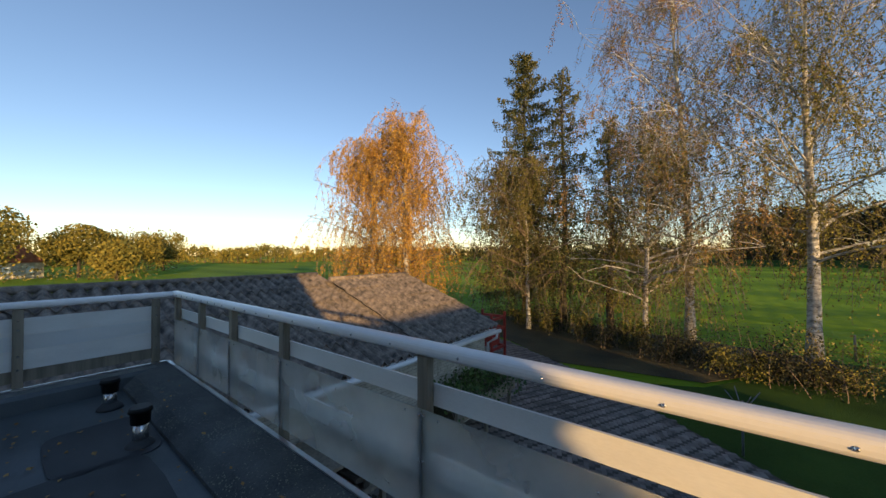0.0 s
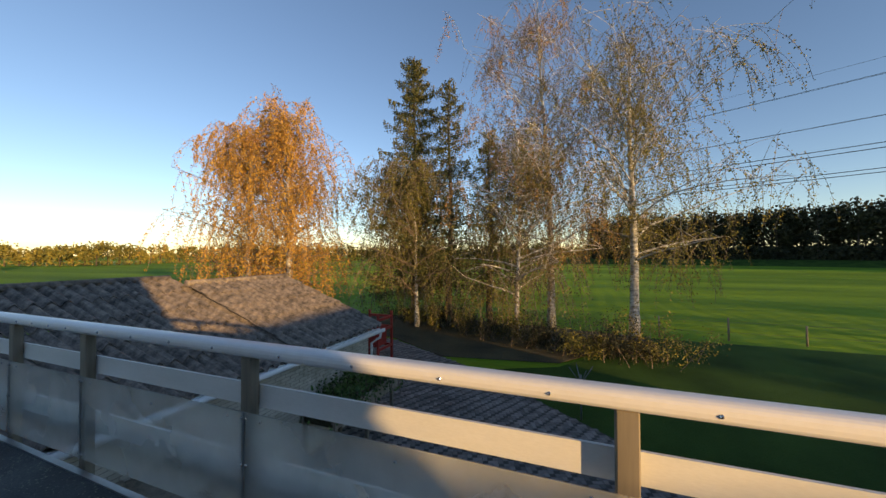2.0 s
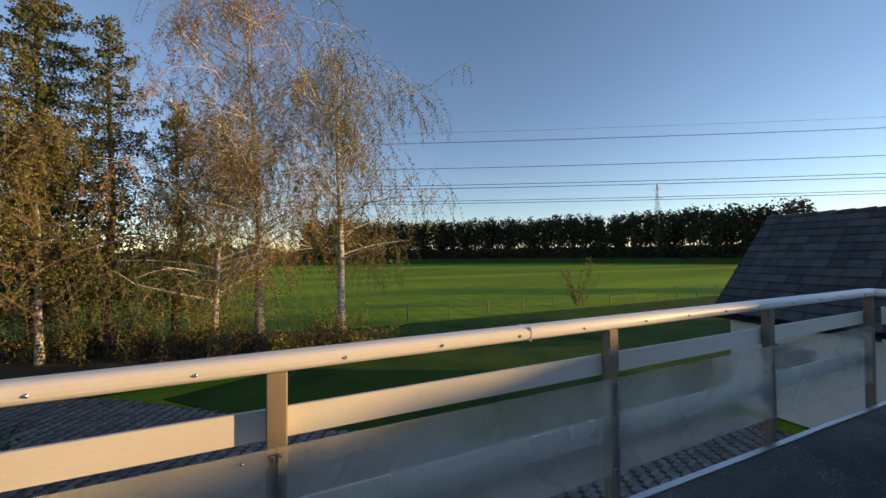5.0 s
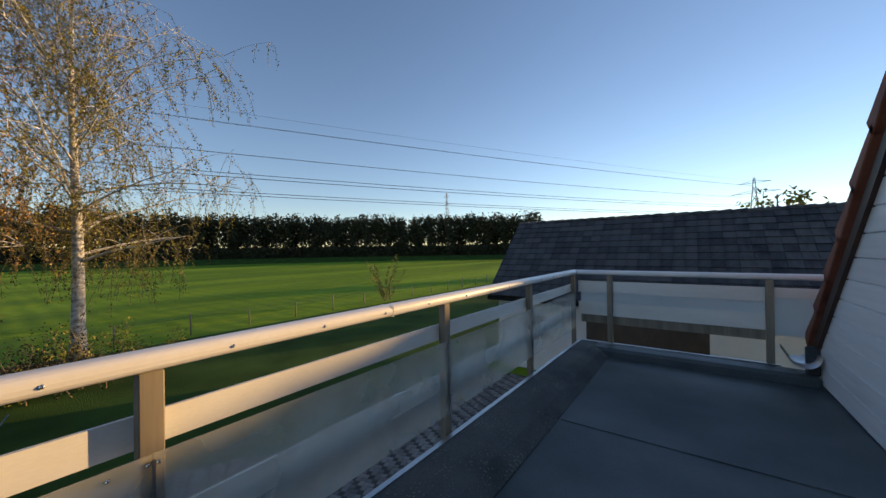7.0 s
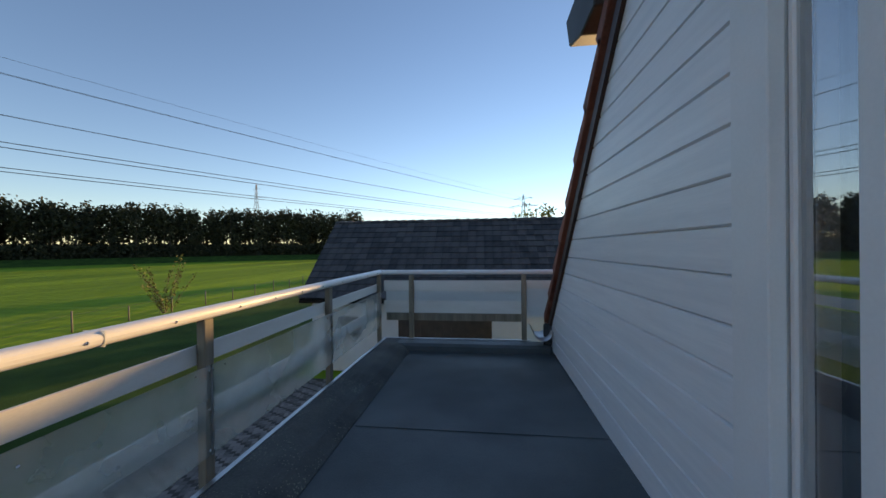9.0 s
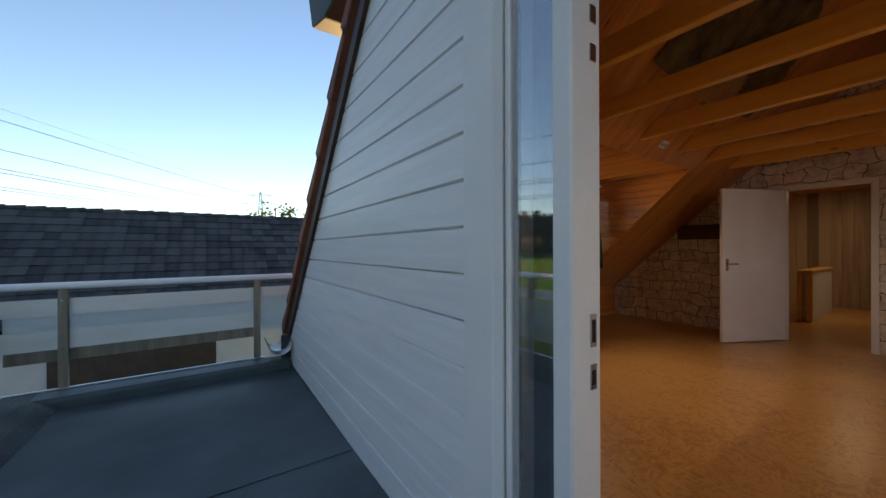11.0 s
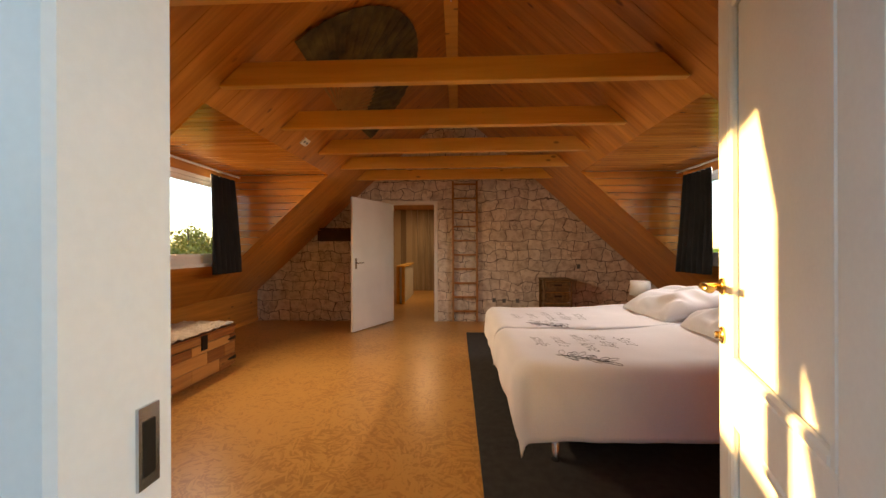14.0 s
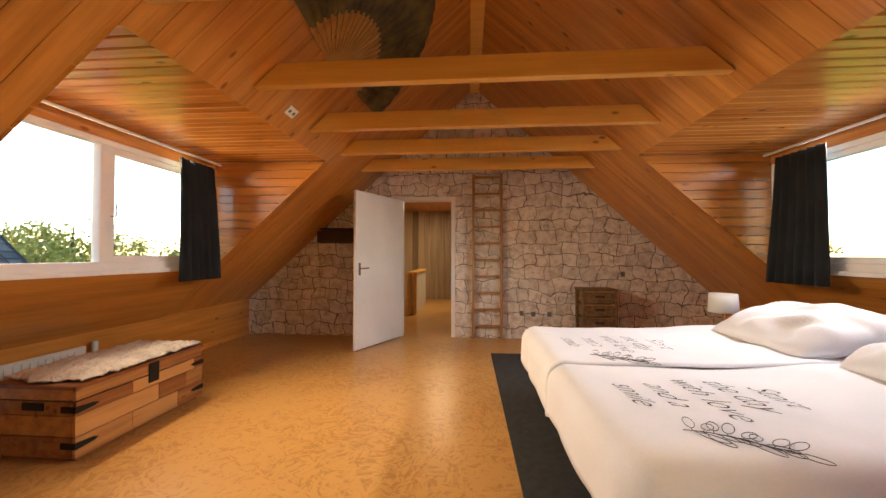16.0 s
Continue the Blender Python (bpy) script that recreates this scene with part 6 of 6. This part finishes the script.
def birch(base, height, crown, leafm, seed, leaves=7000, lean=(0, 0), bare_top=0.0, trunk_r=0.17, low=0.28, leaf_s=0.10, label="", droop=2.4):
    rnd = random.Random(seed)
    random.seed(seed)
    e = empty("birch_tree", label, "tree", "birches", at=base)
    top = Vector((lean[0], lean[1], height))
    tr = []
    for i in range(13):
        t = i / 12
        tr.append(Vector((lean[0] * t * t + 0.12 * math.sin(t * 7 + seed) * t, lean[1] * t * t + 0.12 * math.cos(t * 5 + seed) * t, height * 0.96 * t)))
    ob = tube("trunk", tr, [trunk_r * (1.25 if i == 0 else 1) * (1 - 0.93 * i / 12) + 0.008 for i in range(13)], M["bark_birch"], e, 10)
    limbs, twigs = [], []
    lv, lf = [], []
    hang = []
    for i in range(46):
        t = low + (0.97 - low) * (i / 45) ** 0.9
        k = min(11, int(t * 12))
        p = tr[k].lerp(tr[k + 1], t * 12 - k)
        a = rnd.uniform(0, 6.28)
        prof = math.sin(math.pi * min(1, (t - low) / (1 - low) * 0.78 + 0.20)) ** 0.7
        L = crown * prof * rnd.uniform(0.7, 1.15) + 0.4
        up_ = 0.95 if t > 0.45 else 0.55
        d = Vector((math.cos(a), math.sin(a), up_ * rnd.uniform(0.7, 1.2)))
        pts = curve_pts(p, d, L * 1.25, 6, 0.05, 0.12, rnd)
        r0 = 0.055 * (1.1 - t) + 0.014
        limbs.append(tube_geo(pts, [r0 * (1 - 0.8 * j / 6) for j in range(7)], 5))
        for q in range(6):
            s = pts[rnd.randint(1, 6)]
            dd = Vector((rnd.uniform(-1, 1), rnd.uniform(-1, 1), rnd.uniform(-0.1, 0.9)))
            sp = curve_pts(s, dd, L * 0.42 + 0.3, 4, 0.12, 0.15, rnd)
            limbs.append(tube_geo(sp, [0.014, 0.011, 0.009, 0.007, 0.005], 3))
            for w in range(4):
                hp = sp[rnd.randint(1, 4)]
                hd = Vector((rnd.uniform(-1, 1) * 0.45, rnd.uniform(-1, 1) * 0.45, -0.1))
                ln = rnd.uniform(0.5, 1.0) * droop * (0.5 + 0.6 * (1 - t))
                hp2 = curve_pts(hp, hd, ln, 5, 0.42, 0.06, rnd)
                if hp2[-1].z < 0.4:
                    continue
                twigs.append(tube_geo(hp2, 0.007, 3))
                hang.append((t, hp2))
    V, F = merge(limbs)
    obj("limbs", V, F, M["bark_birch"] if bare_top else M["twig"], e)
    V, F = merge(twigs)
    tagged(obj("twigs", V, F, M["twig"], e), kind="stuff")
    per = leaves / max(1, len(hang))
    for t, hp in hang:
        k = per * (1.0 if t < 1 - bare_top else 0.35)
        n = int(k) + (1 if rnd.random() < k % 1 else 0)
        for _ in range(n):
            u = rnd.random() ** 0.8 * 4.99
            j = int(u)
            p = hp[j].lerp(hp[j + 1], u - j) + Vector((rnd.gauss(0, 0.06), rnd.gauss(0, 0.06), rnd.gauss(0, 0.06)))
            leaf_quad(lv, lf, p, leaf_s * rnd.uniform(0.6, 1.25))
    tagged(obj("leaves", lv, lf, leafm, e), kind="stuff")
    return e


def spruce(base, height, r, seed, label, bare=0.12, density=1.0, tint="needle"):
    rnd = random.Random(seed)
    random.seed(seed)
    e = empty("spruce_tree", label, "tree", "spruces", at=base)
    tr = [Vector((0.1 * math.sin(i), 0.1 * math.cos(i * 1.3), height * i / 10)) for i in range(11)]
    tube("trunk", tr, [0.20 * (1 - 0.95 * i / 10) + 0.01 for i in range(11)], M["bark_dark"], e, 9)
    br, lv, lf = [], [], []
    n = int(130 * density)
    for i in range(n):
        t = bare + (0.99 - bare) * i / n
        p = Vector((0, 0, height * t))
        a = i * 2.4 + rnd.uniform(-0.4, 0.4)
        L = r * (1 - t) ** 0.62 * rnd.uniform(0.30, 1.15) + 0.2
        d = Vector((math.cos(a), math.sin(a), 0.12 + 0.5 * t))
        pts = curve_pts(p, d, L, 6, 0.06, 0.05, rnd)
        pts[-1].z += 0.12 * L
        br.append(tube_geo(pts, [0.028 * (1 - 0.85 * j / 6) for j in range(7)], 4))
        m = int((20 + 36 * L) * density)
        for _ in range(m):
            u = 0.7 + rnd.random() * 5.2
            j = min(5, int(u))
            q = pts[j].lerp(pts[j + 1], min(1, u - j))
            s = Vector((-d.y, d.x, 0)).normalized() * rnd.gauss(0, 0.12 + 0.08 * L * (1 - u / 7))
            q = q + s
            # a hanging tassel of needles
            drop = rnd.uniform(0.15, 0.75) * (1.15 - 0.7 * t)
            for k in range(4):
                leaf_quad(lv, lf, q + Vector((rnd.gauss(0, 0.035), rnd.gauss(0, 0.035), -drop * k / 3)), rnd.uniform(0.07, 0.15))
    V, F = merge(br)
    obj("limbs", V, F, M["bark_dark"], e)
    tagged(obj("needles", lv, lf, M[tint], e), kind="stuff")


birch((16.5, -16.9, GZ), 12.9, 2.9, M["leaf_gold"], 11, 46000, (0.2, 0.2), 0.0, 0.20, 0.12, 0.105, "weeping birch full of golden autumn leaves", 4.6)
birch((19.0, -16.3, GZ), 12.0, 2.7, M["leaf_gold"], 12, 40000, (0.4, 0.3), 0.0, 0.17, 0.12, 0.105, "weeping birch full of golden autumn leaves", 4.4)
spruce((10.2, -20.6, GZ), 16.4, 4.7, 21, "tall thin spruce with sparse hanging branches", 0.10, 0.95)
spruce((7.6, -19.8, GZ), 14.2, 3.2, 22, "slim dark spruce with gaps in its crown", 0.16, 0.6)
spruce((5.6, -21.2, GZ), 11.5, 2.6, 23, "dark spruce standing among the birches", 0.12, 0.6, "leaf_olive")
birch((9.4, -19.2, GZ), 9.2, 3.0, M["leaf_moss"], 13, 34000, (0.3, 0.4), 0.0, 0.12, 0.2, 0.10, "small weeping birch with olive leaves", 3.8)
birch((3.7, -19.0, GZ), 10.5, 2.7, M["leaf_moss"], 14, 26000, (-0.3, 0.2), 0.2, 0.12, 0.2, 0.095, "thin birch with olive brown leaves", 3.6)
birch((2.2, -21.6, GZ), 18.4, 4.4, M["leaf_rust"], 15, 52000, (0.6, 0.3), 0.35, 0.21, 0.22, 0.085, "tall white-barked birch with a half-bare top", 3.4)
birch((-1.85, -21.0, GZ), 15.4, 4.3, M["leaf_olive"], 16, 56000, (0.2, 0.4), 0.3, 0.24, 0.25, 0.085, "white-barked weeping birch losing its leaves", 3.8)


def bush(nm, base, h, r, leafm, n, label, s=0.09, seed=0, twigs=24, grp=""):
    rnd = random.Random(seed)
    random.seed(seed)
    e = empty(nm, label, "shrub", grp, at=base)
    st, lv, lf = [], [], []
    for i in range(twigs):
        a = rnd.uniform(0, 6.28)
        d = Vector((math.cos(a) * rnd.uniform(0.1, 0.9), math.sin(a) * rnd.uniform(0.1, 0.9), 1.2))
        p0 = Vector((rnd.gauss(0, r * 0.35), rnd.gauss(0, r * 0.25), -0.02))
        pts = curve_pts(p0, d, h * rnd.uniform(0.6, 1.1), 5, 0.06, 0.14, rnd)
        st.append(tube_geo(pts, [0.016, 0.013, 0.010, 0.008, 0.005, 0.003], 3))
        for _ in range(n // twigs):
            u = rnd.uniform(0.6, 4.99)
            j = int(u)
            leaf_quad(lv, lf, pts[j].lerp(pts[j + 1], u - j) + Vector((rnd.gauss(0, r * 0.12), rnd.gauss(0, r * 0.12), rnd.gauss(0, 0.08))), s * rnd.uniform(0.6, 1.3))
    V, F = merge(st)
    obj("stems", V, F, M["twig"], e)
    tagged(obj("leaves", lv, lf, leafm, e), kind="stuff")


for i in range(15):
    t = i / 14
    x = -2.2 + 13.5 * t
    y = -18.4 + 1.6 * math.sin(t * 4 + 1) - 0.6 * (t > 0.7) + random.uniform(-0.5, 0.5)
    bush("verge_shrub", (x, y, GZ), random.Random(i).uniform(0.9, 2.0), 1.8, M[("leaf_olive", "leaf_dark", "leaf_dark")[i % 3]], 2200, "straggly shrub with thin brown autumn leaves", 0.075, 40 + i, 15, "verge shrubs")
bush("young_shrub", (-19.6, -21.6, GZ), 3.9, 0.5, M["leaf_yellow"], 900, "slim upright shrub with yellow-green leaves", 0.14, 71, 14)
bush("planter_ivy", (5.6, -8.2, -1.79), 0.55, 1.3, M["leaf_green"], 1400, "leafy green plants in the planter", 0.08, 72, 40)
bush("planter_ivy", (5.6, -7.1, -1.79), 0.5, 1.2, M["leaf_green"], 1200, "leafy green plants in the planter", 0.08, 73, 40)

# wire fence along the field
posts = []
for i in range(22):
    x = -3.0 - i * 2.85
    e = empty("fence_post", "thin weathered wooden fence post by the field", "fence post", "field fence posts", at=(x, -21.4 - 0.02 * i, GZ - 0.05))
    h = 1.0 + 0.12 * math.sin(i * 2.1)
    tube("stake", [(0, 0, 0), (0.01, 0, h * 0.6), (0.02, 0.01, h)], [0.045, 0.042, 0.038], M["post"], e, 7)
V, F = merge([tube_geo([(-3.0, -21.4, z), (-63, -21.85, z)], 0.006, 4) for z in (GZ + 0.35, GZ + 0.85)])
tagged(obj("fence_wire", V, F, M["wire"]), "two strands of fence wire along the field", "fence wire")
e = empty("rotary_dryer", "bare grey rotary clothes dryer at the lawn's edge", "clothes dryer", at=(0.75, -10.45, GZ - 0.02))
tube("pole", [(0, 0, 0), (0, 0, 1.12)], 0.022, M["zinc"], e, 8)
tube("hub", [(0, 0, 0.86), (0, 0, 0.94)], 0.035, M["zinc"], e, 10)
for a in range(4):
    q = a * 1.57 + 0.4
    tube("arm", [(0, 0, 0.90), (0.30 * math.cos(q), 0.30 * math.sin(q), 1.32)], 0.011, M["zinc"], e, 6)

e = empty("garden_trough", "dark upturned timber trough at the lawn's edge", "trough", at=(-1.0, -17.6, GZ - 0.02))
slab("hull", [(-1.2, -0.4, 0), (1.2, -0.4, 0), (1.3, -0.3, 0.7), (-1.1, -0.3, 0.5)], (0, 0.8, 0), M["bark_dark"], e, 0.05)


# ---- far rows of trees
def far_trees(nm, specs, leafm, label, quads, size, trunk_frac=0.25, seed=5, under=0.0):
    rnd = random.Random(seed)
    random.seed(seed)
    tv, lv, lf = [], [], []
    for x, y, h, r in specs:
        base = Vector((x, y, GZ - 0.05))
        tv.append(tube_geo([base, base + Vector((rnd.uniform(-0.4, 0.4), 0, h * 0.5)), base + Vector((rnd.uniform(-0.6, 0.6), 0, h * 0.85))], [0.30, 0.2, 0.06], 5))
        zc, hz = h * (1 + trunk_frac) / 2, h * (1 - trunk_frac) / 2
        lumps = [(Vector((rnd.uniform(-1, 1), rnd.uniform(-1, 1), rnd.uniform(-1, 1))), rnd.uniform(0.3, 0.55)) for _ in range(12)]
        for _ in range(quads):
            c, cr = lumps[rnd.randint(0, 11)]
            q = c * 0.62 + Vector((rnd.gauss(0, 1), rnd.gauss(0, 1), rnd.gauss(0, 1))) * cr * 0.55
            if q.length > 1.05:
                q *= rnd.uniform(0.85, 1.03) / q.length
            p = base + Vector((q.x * r, q.y * r, zc + q.z * hz))
            leaf_quad(lv, lf, p, size * rnd.uniform(0.6, 1.4))
        for _ in range(int(quads * under)):
            p = base + Vector((rnd.gauss(0, r * 0.6), rnd.gauss(0, r * 0.6), h * trunk_frac * 1.3 * rnd.random() ** 1.1 + 0.3))
            leaf_quad(lv, lf, p, size * rnd.uniform(0.6, 1.2))
    V, F = merge(tv)
    e = empty(nm, label, "woods", kind="stuff")
    tagged(obj("trunks", V, F, M["bark_dark"], e), kind="stuff")
    tagged(obj("foliage", lv, lf, leafm, e), kind="stuff")


rr = random.Random(3)
row = []
for i in range(120):
    a = math.radians(-92 - 67 * i / 119)
    d = 168 + rr.uniform(-5, 9)
    row.append((d * math.cos(a), d * math.sin(a), 20.8 + 1.5 * i / 119 + rr.uniform(-1.6, 1.0), rr.uniform(3.9, 5.6)))
far_trees("tree_row", row, M["leaf_dark"], "long dark row of tall trees on the dyke", 640, 1.05, 0.22, 6, 0.95)
row = []
for i in range(110):
    a = math.radians(12 - 104 * i / 109)
    d = 215 + 20 * math.sin(i * 0.3) + rr.uniform(-6, 8)
    row.append((d * math.cos(a), d * math.sin(a), 8.8 + rr.uniform(-1.5, 2.2), rr.uniform(3.6, 5.6)))
far_trees("oak_row", row, M["leaf_oak"], "far row of yellowing oaks across the field", 380, 1.05, 0.12, 7, 0.1)
far_trees("garden_trees", [(88, 2, 12.5, 7), (95, -10, 10, 5), (108, -20, 11, 6), (80, -13, 7, 3.5), (100, 8, 12, 6), (112, 0, 12, 6), (118, -28, 11, 6)], M["leaf_oak"], "autumn trees round a distant farmhouse", 4600, 0.5, 0.12, 8, 0.05)
far_trees("west_trees", [(-60, 8, 12.6, 4.5), (-95, 4, 12, 4), (-110, 30, 11, 4.5), (-70, 40, 9, 4), (-85, 62, 10, 5), (-60, 75, 9, 5), (-40, 62, 8, 5), (-95, 95, 11, 6)], M["leaf_olive"], "scattered trees west of the barn", 1300, 0.6, 0.14, 9, 0.1)
far_trees("hedge_trees", [(-46, 38, 8.6, 5.0), (-54, 50, 7.4, 6), (-44, 56, 9.0, 5), (-42, 30, 5.5, 4.5), (-50, 66, 8.8, 6), (-38, 45, 5.2, 4), (-64, 44, 9.5, 5)], M["leaf_yellow"], "yellow-green garden trees beyond the western dormer", 1500, 0.45, 0.10, 12, 0.1)
far_trees("east_trees", [(100, 60, 9, 5), (120, 40, 9, 5), (110, 85, 9, 6), (90, 100, 10, 6), (130, 70, 9, 5)], M["leaf_oak"], "trees across the eastern meadow", 1200, 0.75, 0.12, 10, 0.05)
# farmhouse in the distance
e = empty("farmhouse", "distant farmhouse with a red tiled roof", "house", at=(104, -3, GZ - 0.05))
box("wall", -4, 4, -3, 3, 0, 3.0, M["cream_brick"], e)
slab("roof", [(-4.3, -3.4, 2.9), (-4.3, 0, 6.2), (-4.3, 3.4, 2.9)], (8.6, 0, 0), M["red_tile"], e)
for y in (-1.8, 0.9):
    box("window", -4.03, -3.98, y, y + 1.0, 1.0, 2.2, M["white_paint"], e)
# low dyke under the dark trees
V, F = [], []
n = 60
for i in range(n + 1):
    a = math.radians(-88 - 75 * i / n)
    for d, z in ((150, -0.1), (157, 1.8), (185, 1.8), (192, -0.1)):
        V.append((d * math.cos(a), d * math.sin(a), GZ + z))
for i in range(n):
    F += [(i * 4 + j, i * 4 + 4 + j, i * 4 + 5 + j, i * 4 + 1 + j) for j in range(3)]
tagged(obj("dyke", V, F, M["lawn"]), "low grassy dyke below the tree row", "dyke", kind="structure")


# ---- power line
def pylon(base, h, w, label):
    e = empty("pylon", label, "pylon", "power pylons", at=base)
    g = []
    lv = 9
    for i in range(lv):
        z0, z1 = h * i / lv, h * (i + 1) / lv
        w0, w1 = w * (1 - 0.9 * i / lv), w * (1 - 0.9 * (i + 1) / lv)
        c0 = [(a * w0, b * w0, z0) for a, b in ((-1, -1), (1, -1), (1, 1), (-1, 1))]
        c1 = [(a * w1, b * w1, z1) for a, b in ((-1, -1), (1, -1), (1, 1), (-1, 1))]
        for j in range(4):
            g.append(tube_geo([c0[j], c1[j]], 0.12, 4))
            g.append(tube_geo([c0[j], c1[(j + 1) % 4]], 0.07, 4))
            g.append(tube_geo([c0[(j + 1) % 4], c1[j]], 0.07, 4))
    for z, l in ((h * 0.66, 8.0), (h * 0.80, 10.0), (h * 0.93, 6.5)):
        for s in (-1, 1):
            g.append(tube_geo([(0, 0, z + 1.4), (0.45 * s * l, 0.9 * s * l, z)], 0.10, 4))
            g.append(tube_geo([(0, 0, z), (0.45 * s * l, 0.9 * s * l, z)], 0.10, 4))
    V, F = merge(g)
    obj("lattice", V, F, M["wire"], e)


pylon((-235, 25, GZ), 39, 3.0, "grey lattice power pylon beyond the barn")
pylon((-325, -228, GZ), 70, 3.8, "distant grey lattice power pylon")
A_, B_ = Vector((140, -166, 0)), Vector((-235, 25, 0))
off = Vector((0.45, 0.9, 0))
wires = []
for z, o, dbl in ((34.0, 0, 0), (31.5, 0.0, 1), (26.5, -5.0, 1), (22.6, -7.0, 1), (20.8, -2.0, 1), (18.6, -8.0, 1), (17.2, -3.0, 1)):
    for k in range(1 + dbl):
        pts = []
        for i in range(25):
            t = i / 24
            p = A_.lerp(B_, t) + off * (o + 0.4 * k)
            p.z = z + GZ + 0.9 + 14 * (t - 0.48) ** 2 - 1.5
            pts.append(p)
        wires.append(tube_geo(pts, 0.034 if z < 33 else 0.024, 4))
V, F = merge(wires)
tagged(obj("power_cables", V, F, M["wire"]), "sagging high-voltage cables across the sky", "cable", kind="stuff")
